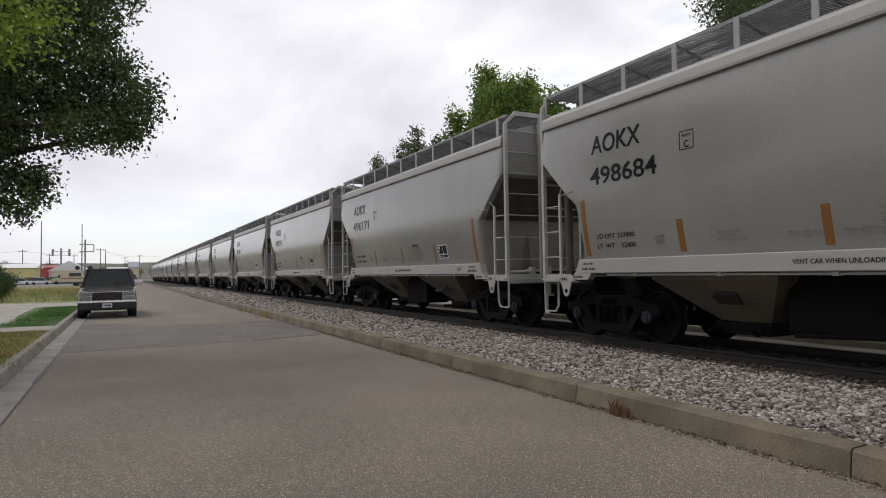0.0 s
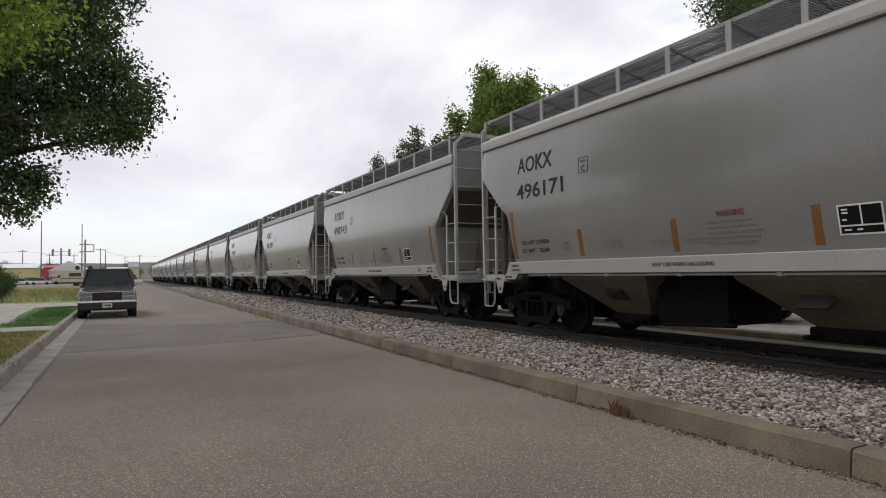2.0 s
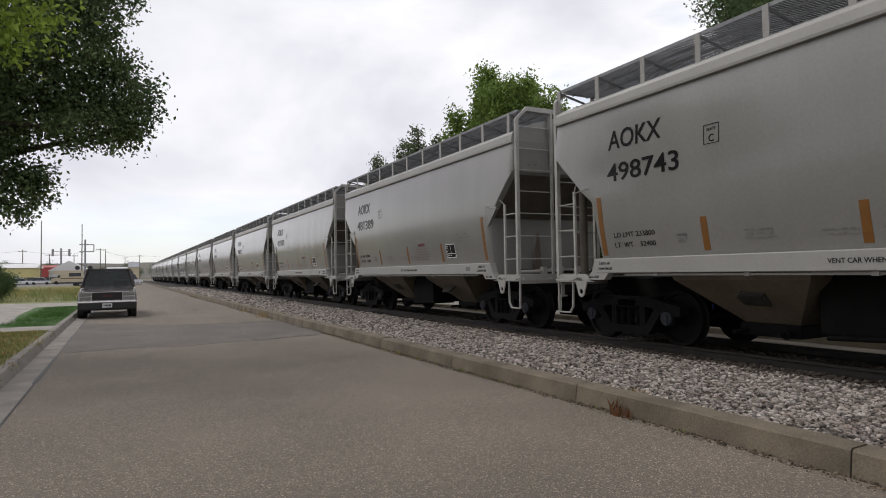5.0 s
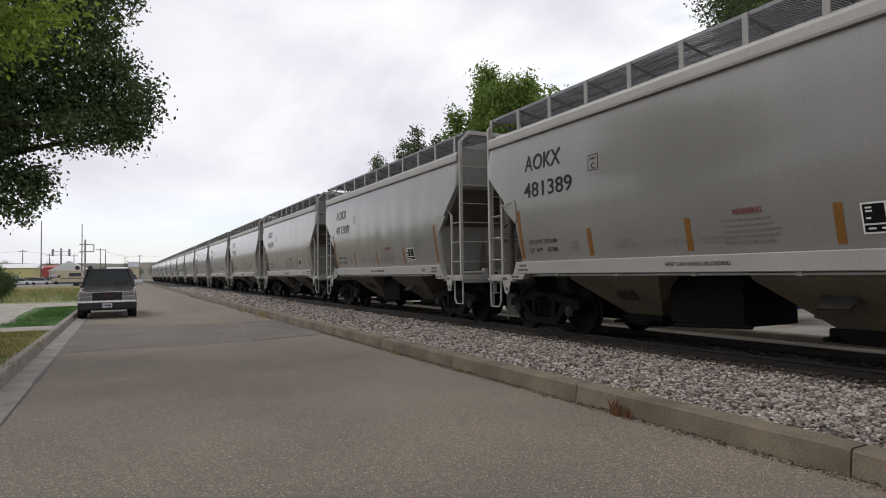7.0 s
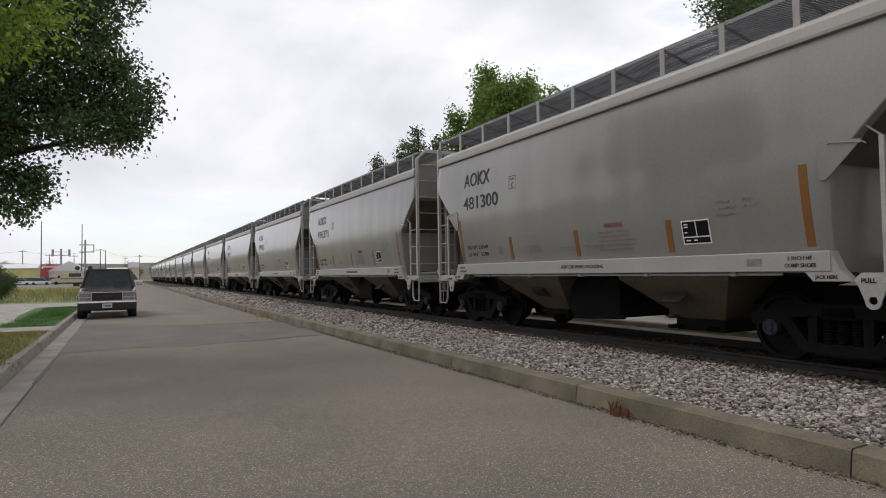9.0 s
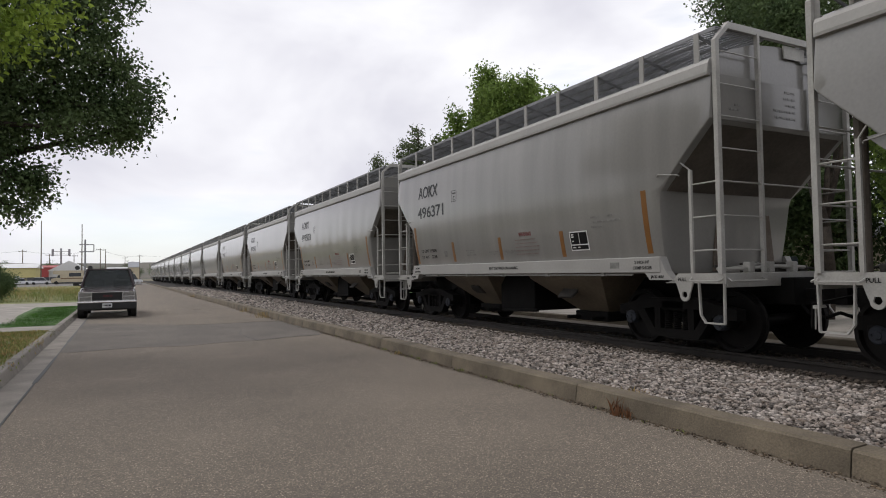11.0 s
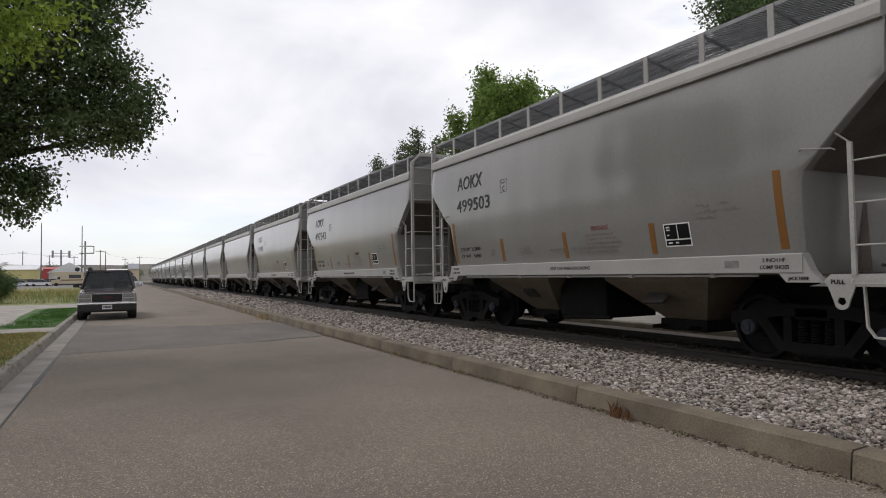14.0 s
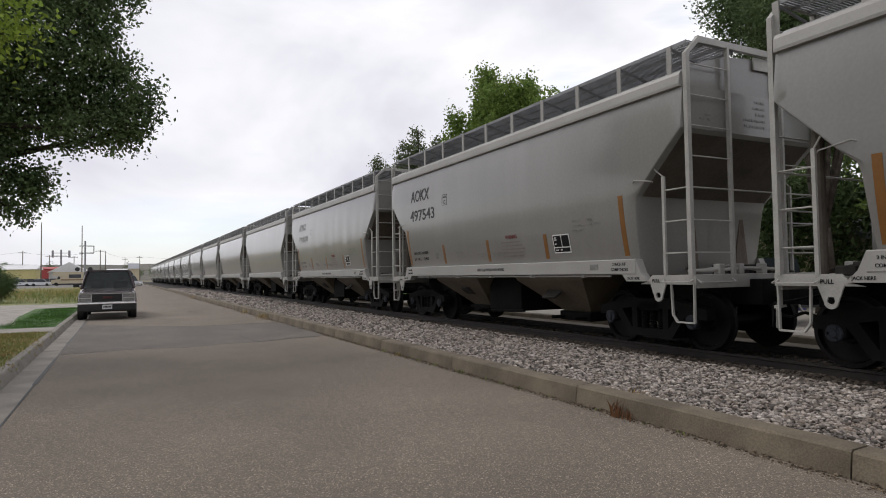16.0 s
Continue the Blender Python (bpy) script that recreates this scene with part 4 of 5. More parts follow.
gb.inputs["Base Color"].default_value, gb.inputs["Roughness"].default_value = (0.20, 0.22, 0.22, 1), 0.02
gb.inputs["Specular IOR Level"].default_value = 0.25
gb.inputs["Transmission Weight"].default_value, gb.inputs["IOR"].default_value = 0.9, 1.14
M["yellow_wall"] = mat("yellow_siding", (0.62, 0.55, 0.25), 0.7, var=0.06, scale=0.5, fine=4, bump=0.1)
M["white_roof"] = mat("white_metal_roof", (0.70, 0.70, 0.70), 0.5, var=0.06, scale=0.4, fine=4, bump=0.1)
M["red_wall"] = mat("red_metal_wall", (0.42, 0.07, 0.07), 0.6, var=0.08, scale=0.5, fine=5, bump=0.1)
M["white_wall"] = mat("white_metal_wall", (0.60, 0.60, 0.61), 0.6, var=0.06, scale=0.5, fine=5, bump=0.1)
M["grey_wall"] = mat("grey_metal_wall", (0.30, 0.31, 0.33), 0.6, var=0.06, scale=0.5, fine=5, bump=0.1)
M["tan_paint"] = mat("tan_paint", (0.50, 0.43, 0.30), 0.5, var=0.05, scale=2, fine=20, bump=0.02)
M["brown_paint"] = mat("brown_paint", (0.20, 0.12, 0.06), 0.5, var=0.08, scale=2, fine=20, bump=0.02)
M["white_paint"] = mat("white_car_paint", (0.65, 0.66, 0.68), 0.3, var=0.03, scale=2, fine=20, bump=0.0)
M["blue_paint"] = mat("blue_car_paint", (0.015, 0.03, 0.22), 0.3, var=0.05, scale=2, fine=20, bump=0.0)
M["dark_glass"] = mat("dark_glass", (0.03, 0.035, 0.04), 0.08, var=0.05, scale=2, fine=20, bump=0.0)
M["pole_wood"] = mat("pole_wood", (0.20, 0.16, 0.12), 0.9, var=0.15, scale=2, fine=20, bump=0.3)
M["steel_grey"] = mat("galvanized_steel", (0.35, 0.35, 0.36), 0.5, 0.5, var=0.1, scale=3, fine=30, bump=0.05)
M["siding"] = mat("tan_siding", (0.42, 0.37, 0.24), 0.75, var=0.08, scale=1.5, fine=20, bump=0.1)
M["fence"] = mat("dark_fence", (0.06, 0.06, 0.07), 0.7, var=0.1, scale=1, fine=10, bump=0.1)
M["weed_dry"] = leaf_mat("dry_weed", (0.40, 0.32, 0.15), (0.28, 0.19, 0.08))
M["weed_green"] = leaf_mat("green_weed", (0.22, 0.25, 0.08), (0.14, 0.17, 0.05))


# ================= verges on the house side =================
def patch(name, poly, z, material, label, category, thick=0.12):
    bm = bmesh.new()
    prism(bm, poly, "z", z - thick, z)
    return tagged(part(name, bm, material), label, category, kind="structure")


patch("verge_dry", [(-1.68, -8), (-1.68, 19.6), (-40, 21.0), (-40, -8)], 0.13, M["drygrass"], "patchy dry yellow-green grass verge", "grass")
patch("path", [(-1.68, 19.6), (-1.68, 21.2), (-40, 22.4), (-40, 21.0)], 0.14, M["concrete"], "pale concrete path between the lawns", "path")
patch("lawn", [(-1.68, 21.2), (-1.68, 35.6), (-3.6, 35.2), (-3.4, 27.5), (-2.9, 23.2), (-40, 23.4), (-40, 22.4)], 0.135, M["grass"], "bright green mown lawn beside the kerb", "lawn")
patch("driveway", [(-1.68, 35.6), (-1.68, 40.5), (-40, 46), (-40, 23.4), (-2.9, 23.2), (-3.4, 27.5), (-3.6, 35.2)], 0.13, M["concrete"], "pale concrete driveway apron", "driveway")
patch("field", [(-1.68, 40.5), (-1.68, 122), (-160, 122), (-160, 62), (-40, 46)], 0.12, M["field"], "rough field of pale dry weeds", "field")
flat("cross_street", -160, 30, 128, 176, 0.02, M["asphalt_far"], "pale asphalt cross street beyond the field", "street", thick=0.05)
PATCH = [(-1.09, 14.7), (0.33, 14.95), (1.26, 14.6), (2.1, 14.9), (2.81, 14.86), (3.6, 15.2), (4.38, 15.3), (4.63, 15.7), (4.63, 20.4), (3.92, 20.7), (2.26, 20.65), (1.0, 21.6), (-1.09, 23.7)]
bm = bmesh.new()
prism(bm, PATCH, "z", -0.02, 0.004)
tagged(part("road_patch", bm, M["asphalt_patch"]), "darker grey asphalt patch with uneven edges", "road patch", kind="structure")
bm = bmesh.new()
rc = random.Random(8)
for pts in (((1.5, 21.0), (2.3, 20.66), (3.9, 20.72), (4.6, 20.5)), ((2.81, 14.86), (3.6, 15.18), (4.4, 15.32)), ((2.53, 18.99), (3.12, 18.60)), ((2.95, 18.05), (2.7, 16.6), (2.81, 14.86)),
            ((2.64, 29.9), (3.2, 30.05))):
    for (xa, ya), (xb, yb) in zip(pts, pts[1:]):
        k = max(2, int(math.hypot(xb - xa, yb - ya) / 0.16))
        walkers = [(xa + (xb - xa) * i / k + rc.gauss(0, 0.012), ya + (yb - ya) * i / k + rc.gauss(0, 0.03)) for i in range(k + 1)]
        for (xc, yc), (xd, yd) in zip(walkers, walkers[1:]):
            d = Vector((xd - xc, yd - yc)).normalized() * rc.uniform(0.004, 0.014)
            prism(bm, [(xc - d.y, yc + d.x), (xd - d.y, yd + d.x), (xd + d.y, yd - d.x), (xc + d.y, yc - d.x)], "z", 0.0, 0.007)
M["tar"] = mat("tar_seal", (0.03, 0.03, 0.03), 0.6, var=0.15, scale=4, fine=40, bump=0.1)
tagged(part("tar_seams", bm, M["tar"]), "dark tar seams round the road patch", "road seam", kind="structure")
bm = bmesh.new()
for i in range(60):
    y = -2 + i * 1.6
    w = 0.022 + 0.012 * math.sin(i * 1.7)
    prism(bm, [(-1.11 - w, y), (-1.11 + w, y), (-1.11 + w * 0.8, y + 1.62), (-1.11 - w * 0.8, y + 1.62)], "z", -0.004, 0.005)
tagged(part("gutter_seam", bm, M["tar"]), "dirty dark seam where asphalt meets gutter", "road seam", kind="structure")


# ================= plants =================
def tree(name, label, at, trunk_h, trunk_r, blobs, leaves, leaf, material, limbs=8, seed=1, loose=1.8):
    """blobs: (x, y, z, rx, ry, rz) leaf masses about the trunk's foot."""
    t = thing(name, label, "tree", pose(*at))
    r = random.Random(seed)
    bm = bmesh.new()
    pts = [Vector((0.12 * r.uniform(-1, 1) * i, 0.12 * r.uniform(-1, 1) * i, trunk_h * i / 4)) for i in range(5)]
    for i in range(4):
        rod(bm, pts[i], pts[i + 1], trunk_r * (1 - 0.17 * i), 9, trunk_r * (1 - 0.17 * (i + 1)))
    for b in blobs[:limbs]:
        c = Vector(b[:3])
        s = pts[2 + r.randrange(3)]
        mid = s.lerp(c, 0.5) + Vector((r.uniform(-.3, .3), r.uniform(-.3, .3), r.uniform(0, .5)))
        rod(bm, s, mid, trunk_r * 0.36, 6, trunk_r * 0.22)
        rod(bm, mid, c, trunk_r * 0.22, 6, trunk_r * 0.08)
        for _ in range(3):
            e = c + Vector((r.uniform(-1, 1) * b[3], r.uniform(-1, 1) * b[4], r.uniform(-1, 1) * b[5])) * 0.7
            rod(bm, mid.lerp(c, r.uniform(0.3, 1)), e, trunk_r * 0.07, 4, trunk_r * 0.02)
    part("trunk", bm, M["bark"], t, smooth=True)
    rng = np.random.default_rng(seed)
    V, F = [], []
    vol = np.array([b[3] * b[4] * b[5] for b in blobs]) ** 0.65
    share = vol / vol.sum()
    base = 0
    for b, sh in zip(blobs, share):
        n_cl = max(3, int(leaves * sh / 22))
        d = rng.normal(size=(n_cl, 3))
        d /= np.linalg.norm(d, axis=1)[:, None]
        cc = np.array(b[:3]) + d * np.array(b[3:]) * (rng.random((n_cl, 1)) ** 0.45) * (0.8 + 0.35 * rng.random((n_cl, 1)))
        for c in cc:
            k = int(rng.integers(14, 30))
            p = c + rng.normal(size=(k, 3)) * leaf * loose
            ax = rng.normal(size=(k, 3)) + (0, 0, -0.4)
            ax /= np.linalg.norm(ax, axis=1)[:, None]
            sd = np.cross(ax, rng.normal(size=(k, 3)))
            sd /= np.linalg.norm(sd, axis=1)[:, None] + 1e-9
            L = leaf * (0.7 + 0.6 * rng.random((k, 1)))
            nrm = np.cross(ax, sd)
            q = np.stack([p, p + ax * L * 0.5 + sd * L * 0.30 + nrm * L * 0.08, p + ax * L, p + ax * L * 0.5 - sd * L * 0.30 + nrm * L * 0.08], 1)
            V.append(q.reshape(-1, 3))
            F.append(np.arange(base, base + 4 * k).reshape(k, 4))
            base += 4 * k
    me = bpy.data.meshes.new("crown")
    me.from_pydata(np.concatenate(V).tolist(), [], np.concatenate(F).tolist())
    me.materials.append(material)
    ob = new("crown", me)
    ob.parent = t
    return t


def masses(r, n, cx, cy, cz, rx, ry, rz, size):
    out_ = []
    for _ in range(n):
        d = Vector((r.gauss(0, 1), r.gauss(0, 1), r.gauss(0, 1))).normalized() * (r.random() ** 0.4)
        s = size * r.uniform(0.7, 1.3)
        out_.append((cx + d.x * rx, cy + d.y * ry, cz + d.z * rz, s, s, s * 0.75))
    return out_



def tuft(name, label, spots, h, count, material, seed, category="weeds", kind="stuff", spread=0.12):
    """Clumps of upright bent blades."""
    rng = np.random.default_rng(seed)
    V, F, base = [], [], 0
    for x, y, z, s in spots:
        for _ in range(count):
            p = np.array((x + rng.normal() * spread * s, y + rng.normal() * spread * s, z))
            a = rng.uniform(0, math.tau)
            sd = np.array((math.cos(a), math.sin(a), 0)) * 0.006 * (1 + s)
            lean = np.array((rng.normal() * 0.25, rng.normal() * 0.25, 1)) * h * s * rng.uniform(0.5, 1.1)
            V += [p - sd, p + sd, p + lean * 0.6 + sd * 0.6, p + lean * 0.6 - sd * 0.6, p + lean * (1, 1, 0.95) + lean * (0.25, 0.25, 0)]
            F += [(base, base + 1, base + 2, base + 3), (base + 3, base + 2, base + 4)]
            base += 5
    me = bpy.data.meshes.new(name)
    me.from_pydata([tuple(v) for v in V], [], F)
    me.materials.append(material)
    return tagged(new(name, me), label, category, kind=kind)



rr = random.Random(3)
# shade tree over the street: leaf masses (x, y, z, radii) about its foot
FOOT = (-4.6, 16.2, 0.13)
lobes = [(0.15, 16, 5.45, .75), (-0.35, 16.2, 6.2, .85), (0.0, 15.8, 4.85, .62), (-0.25, 16, 8.3, .75), (-1.2, 16.4, 5.4, .85), (-1.4, 15.6, 6.4, 1.15), (-0.6, 16, 7.3, .7),
         (-2.2, 16, 5.0, .85), (-2.75, 16, 4.4, .75), (-1.75, 16, 3.75, .42), (-1.6, 16, 3.4, .34), (-2.4, 16, 3.6, .62), (-2.1, 16, 3.0, .36), (-2.8, 16.5, 5.7, 1.3), (-2.6, 16, 7.4, 1.4),
         (-1.2, 16, 8.3, 1.1), (-0.9, 15.6, 4.75, .6), (-3.6, 15.5, 4.4, 1.1), (-4.2, 17.5, 6, 1.6), (-5.2, 15, 6.2, 1.6), (-4.4, 16, 8.5, 1.8), (-6.3, 16.5, 5.4, 1.5),
         (-5.6, 18, 7.6, 1.6), (-2.6, 17.8, 9.2, 1.5), (-3.2, 14.6, 8.2, 1.3)]
tree("shade_tree", "large dark green ash tree overhanging the street", FOOT, 4.4, 0.30,
     [(x - FOOT[0], y - FOOT[1], z - FOOT[2], r_ * 1.07, r_ * 1.2, r_ * 0.96) for x, y, z, r_ in lobes], 140000, 0.092, M["leaf_dark"], 22, 4, 1.35)

# young tree beside the camera: only the end of one bough comes into view; the unseen crown is enlarged to shade the
# near cars
NEAR = (-3.5, 4.6, 0.13)
near_tree = tree("young_tree", "leafy light green young tree on the verge, its unseen crown enlarged for shade", NEAR, 3.6, 0.13, masses(rr, 34, -0.6, 0.2, 6.3, 2.6, 3.2, 2.0, 0.9), 34000, 0.10, M["leaf_light"], 10, 9)
bough_src = tree("bough_source", "bough", (0, 0, 0), 0.4, 0.02, [(-0.80, 6.1, 3.62, .26, .3, .22), (-0.95, 6.0, 3.42, .26, .3, .2), (-0.66, 6.0, 3.80, .22, .3, .2), (-1.05, 6.2, 3.75, .3, .3, .3), (-1.25, 6.0, 3.35, .3, .3, .25), (-1.35, 5.9, 3.7, .35, .4, .35), (-1.1, 6.1, 4.05, .35, .4, .2)],
                 3000, 0.058, M["leaf_light"], 0, 12)
bough = [o for o in bough_src.children if o.name.startswith("crown")][0]
for o in [o for o in bough_src.children if o is not bough]:
    bpy.data.objects.remove(o)
bpy.data.objects.remove(bough_src)
bough.name = "bough"
bough.data.transform(Matrix.Translation((-NEAR[0], -NEAR[1], -NEAR[2])))
bm = bmesh.new()
bm.from_mesh(bough.data)
pipe(bm, [(0.05, 0.0, 3.0), (1.2, 0.8, 3.35), (2.2, 1.35, 3.4), (2.75, 1.45, 3.55)], 0.02, 6)
bm.to_mesh(bough.data)
bm.free()
bough.data.materials.append(M["leaf_light"])
bough.parent = near_tree
tagged(bough, "swaying bough of light green leaves")


def broad(name, label, foot, side, height, low, wide, n, leaves, leaf, material, seed):
    """A broad crown made of upright lobes; side is the crown's half width, low its lower edge."""
    r = random.Random(seed)
    bl = []
    for i in range(n):
        a, d = r.uniform(0, math.tau), side * math.sqrt(r.random())
        top = height * (1 - 0.36 * (d / side) ** 2) * r.uniform(0.86, 1.0)
        z = low + 0.7
        while z < top:
            s = wide * r.uniform(0.75, 1.15) * (1 - 0.58 * (z - low) / (height - low))
            bl.append((d * math.cos(a) + r.gauss(0, .2), d * math.sin(a) + r.gauss(0, .2), z, s, s, s * 1.1))
            z += s * 1.25
    return tree(name, label, foot, low + 1.5, 0.28, bl, leaves, leaf, material, 10, seed, 1.35)


broad("broad_tree", "tall bright green broadleaf tree behind the railway", (22.7, 33.5, 0), 5.6, 15.3, 5.0, 1.25, 25, 165000, 0.20, M["leaf_mid"], 6)
tree("dark_tree", "dark green garden tree behind the railway", (17.0, 10.35, 0.1), 5, 0.25, masses(rr, 30, -0.3, 0.2, 7.2, 2.4, 2.4, 3.2, 0.95), 80000, 0.10, M["leaf_dark"], 12, 7)


def spruce(x, y, h, seed):
    r = random.Random(seed)
    bl = []
    z = 1.2
    while z < h - 0.3:
        w = 0.20 * (h - z) + 0.14
        k = max(1, int(w * 4))
        for i in range(k):
            a = r.uniform(0, math.tau)
            bl.append((w * math.cos(a) * (0.75 if k > 1 else 0.2), w * math.sin(a) * (0.75 if k > 1 else 0.2), z, 0.34 + w * 0.26, 0.34 + w * 0.26, 0.26))
        z += 0.42
    return tree("spruce_tree", "slender dull green spruce behind the railway", (x, y, 0), h - 0.6, 0.16, bl, 46000, 0.22, M["leaf_spruce"], 0, seed, 1.2)


for x, y, h, sd in ((22, 47.1, 14.1, 21), (22.3, 50.6, 13.3, 22), (22, 56.2, 13.0, 23), (22.5, 44.2, 12.7, 24), (22, 53.4, 11.9, 25)):
    spruce(x, y, h, sd)
# hedge-like garden trees that close the view between the cars
for i, (x, y, h) in enumerate(((21, 8.0, 9), (25, 11.5, 9), (28, 17.5, 8), (25, 22.5, 7), (27, 27, 7.5), (20, 3.5, 9), (30, 34, 8), (23, 14.5, 6), (24, 6, 9))):
    tree("garden_tree", "dark garden tree behind the far street", (x, y, 0.1), 2.5, 0.2, masses(rr, 14, 0, 0, h * 0.52, 2.2, 2.2, h * 0.40, 1.2), 16000, 0.2, M["leaf_dark"] if i % 2 else M["leaf_mid"], 6, 31 + i)
tree("hedge", "rounded dark green hedge at the driveway", (-6.9, 46.0, 0.12), 0.6, 0.08, masses(rr, 22, 0, 0, 1.15, 1.25, 1.2, 0.75, 0.5), 16000, 0.09, M["leaf_dark"], 5, 40)

tuft("kerb_weeds", "dry tan weeds growing at the foot of the kerb", [(4.64, 10.8, 0, 0.5), (4.62, 22.6, 0.0, 1.6), (4.62, 23.4, 0, 1.2), (4.62, 26.8, 0, 1.3), (4.62, 48, 0, 1.5),
     (5.02, 5.12, 0.13, 0.7)], 0.17, 26, M["weed_dry"], 3)
M["weed_brown"] = leaf_mat("brown_weed", (0.20, 0.10, 0.05), (0.12, 0.06, 0.03))
tuft("kerb_dock", "rust-brown dead weed standing at the kerb", [(4.63, 5.0, 0, 0.55), (4.64, 4.85, 0, 0.5), (4.66, 5.05, 0, 0.9)], 0.24, 22, M["weed_brown"], 13, spread=0.07)
tuft("kerb_plants", "small green weeds along the kerb joint", [(4.66, 4.2 + i * 0.62 + 0.2 * math.sin(i * 5), 0, 0.25 + 0.25 * (math.sin(i * 3.3) ** 2)) for i in range(18)], 0.12, 16, M["weed_green"], 4, spread=0.1)
spots = []
for i in range(520):
    d = rr.random()
    spots.append((-2.0 - 26 * rr.random(), 43 + 62 * d, 0.12, rr.uniform(0.6, 1.5)))
tuft("field_weeds", "tall pale dry weeds in the field", spots, 0.38, 14, M["weed_dry"], 6, spread=0.5)
tuft("field_plants", "green weeds in the field", [(-2.2 - 24 * rr.random(), 43 + 40 * rr.random(), 0.12, rr.uniform(0.5, 1.2)) for _ in range(900)], 0.4, 14, M["weed_green"], 7, spread=0.5)
tuft("lawn_blades", "short green grass blades of the lawn", [(-1.75 - 1.35 * rr.random(), 21.5 + 13.6 * rr.random(), 0.13, 0.6) for _ in range(900)], 0.06, 12, M["grass_blade"], 8, "grass", spread=0.25)
tuft("verge_blades", "dry and green grass blades of the verge", [(-1.72 - 2.2 * rr.random(), 9 + 10.4 * rr.random(), 0.13, 0.7) for _ in range(900)], 0.08, 10, M["weed_green"], 9, "grass", spread=0.2)
tuft("verge_straw", "pale straw in the verge", [(-1.70 - 2.2 * rr.random(), 9 + 10.4 * rr.random(), 0.13, 0.7) for _ in range(700)], 0.08, 10, M["weed_dry"], 10, "grass", spread=0.2)


# ================= vehicles =================
def wheel_meshes(r, w):
    bm = bmesh.new()
    lathe(bm, [(-w / 2, r * 0.62), (-w / 2, r * 0.93), (-w / 2 + 0.03, r), (w / 2 - 0.03, r), (w / 2, r * 0.93), (w / 2, r * 0.62)], 24)
    ty = finish("tyre", bm, M["rubber"])
    bm = bmesh.new()
    lathe(bm, [(-w / 2 + 0.02, 0.05), (-w / 2 + 0.035, r * 0.5), (-w / 2 + 0.01, r * 0.62), (w / 2 - 0.01, r * 0.62), (w / 2 - 0.035, r * 0.5), (w / 2 - 0.02, 0.05)], 20)
    return ty, finish("rim", bm, M["steel_grey"])


def pickup():
    """Older full-size pickup, its nose towards -y; the origin is on the road below the front bumper."""
    car = thing("pickup_truck", "dark maroon older pickup truck parked at the kerb", "pickup truck", pose(-0.46, 26.25, 0.0))
    # nose and bed: cross-sections along y
    def ring(y, w, z0, z1, c):
        return [(-w + 0.04, y, z0), (-w, y, z0 + 0.15), (-w, y, z1 - 0.22), (-w + 0.05, y, z1 - c), (-w + 0.22, y, z1), (w - 0.22, y, z1), (w - 0.05, y, z1 - c), (w, y, z1 - 0.22), (w, y, z0 + 0.15), (w - 0.04, y, z0)]
    bm = bmesh.new()
    loft(bm, [ring(0.10, 0.93, 0.48, 1.00, 0.05), ring(0.16, 0.96, 0.46, 1.03, 0.05), ring(0.8, 0.975, 0.44, 1.09, 0.06), ring(1.55, 0.98, 0.44, 1.15, 0.06), ring(3.3, 0.98, 0.44, 1.17, 0.05), ring(5.35, 0.97, 0.5, 1.17, 0.05)])
    part("body", bm, M["maroon"], car)
    bm = bmesh.new()   # wheel arches
    for sx in (-1, 1):
        for y in (0.95, 4.3):
            lathe(bm, [(sx * 0.80, 0.44), (sx * 0.985, 0.44)], 22)
            bmesh.ops.translate(bm, verts=bm.verts[-44:], vec=(0, y, 0.40))
    part("wheel_arch", bm, M["plastic"], car)
    # cab: pillars and roof as a frame round real panes
    A, B, Cc, D = (1.45, 1.15), (2.05, 1.80), (3.05, 1.82), (3.35, 1.17)
    bm = bmesh.new()
    loft(bm, [[(-0.74, 1.95, 1.80), (0.74, 1.95, 1.80), (0.76, 3.1, 1.80), (-0.76, 3.1, 1.80)], [(-0.72, 2.0, 1.86), (0.72, 2.0, 1.86), (0.73, 3.05, 1.86), (-0.73, 3.05, 1.86)]])
    part("roof", bm, M["maroon"], car)
    bm = bmesh.new()
    for s in (-1, 1):
        rod(bm, (s * 0.90, 1.42, 1.14), (s * 0.73, 1.98, 1.82), 0.045, 6)
        rod(bm, (s * 0.94, 2.45, 1.14), (s * 0.76, 2.50, 1.82), 0.05, 6)
        rod(bm, (s * 0.92, 3.32, 1.14), (s * 0.75, 3.08, 1.82), 0.07, 6)
    part("pillar", bm, M["maroon"], car)
    for quad, name in (([(-0.88, 1.43, 1.15), (0.88, 1.43, 1.15), (0.72, 1.97, 1.80), (-0.72, 1.97, 1.80)], "windshield"),
                       ([(-0.86, 3.32, 1.17), (0.86, 3.32, 1.17), (0.74, 3.08, 1.80), (-0.74, 3.08, 1.80)], "rear_window")):
        bm = bmesh.new()
        vs = [bm.verts.new(p) for p in quad] + [bm.verts.new((p[0], p[1] + 0.008, p[2] + 0.002)) for p in quad]
        for q_ in ((0, 1, 2, 3), (7, 6, 5, 4), (0, 4, 5, 1), (1, 5, 6, 2), (2, 6, 7, 3), (3, 7, 4, 0)):
            bm.faces.new([vs[i] for i in q_])
        ob = part(name, bm, M["glass"], car)
        ob.visible_shadow = False
    for s in (-1, 1):
        bm = bmesh.new()
        prism(bm, [(1.6, 1.16), (3.25, 1.16), (3.05, 1.78), (2.02, 1.78)], "x", s * 0.83 - 0.004, s * 0.83 + 0.004)
        ob = part("side_window", bm, M["glass"], car)
        ob.visible_shadow = False
    bm = bmesh.new()
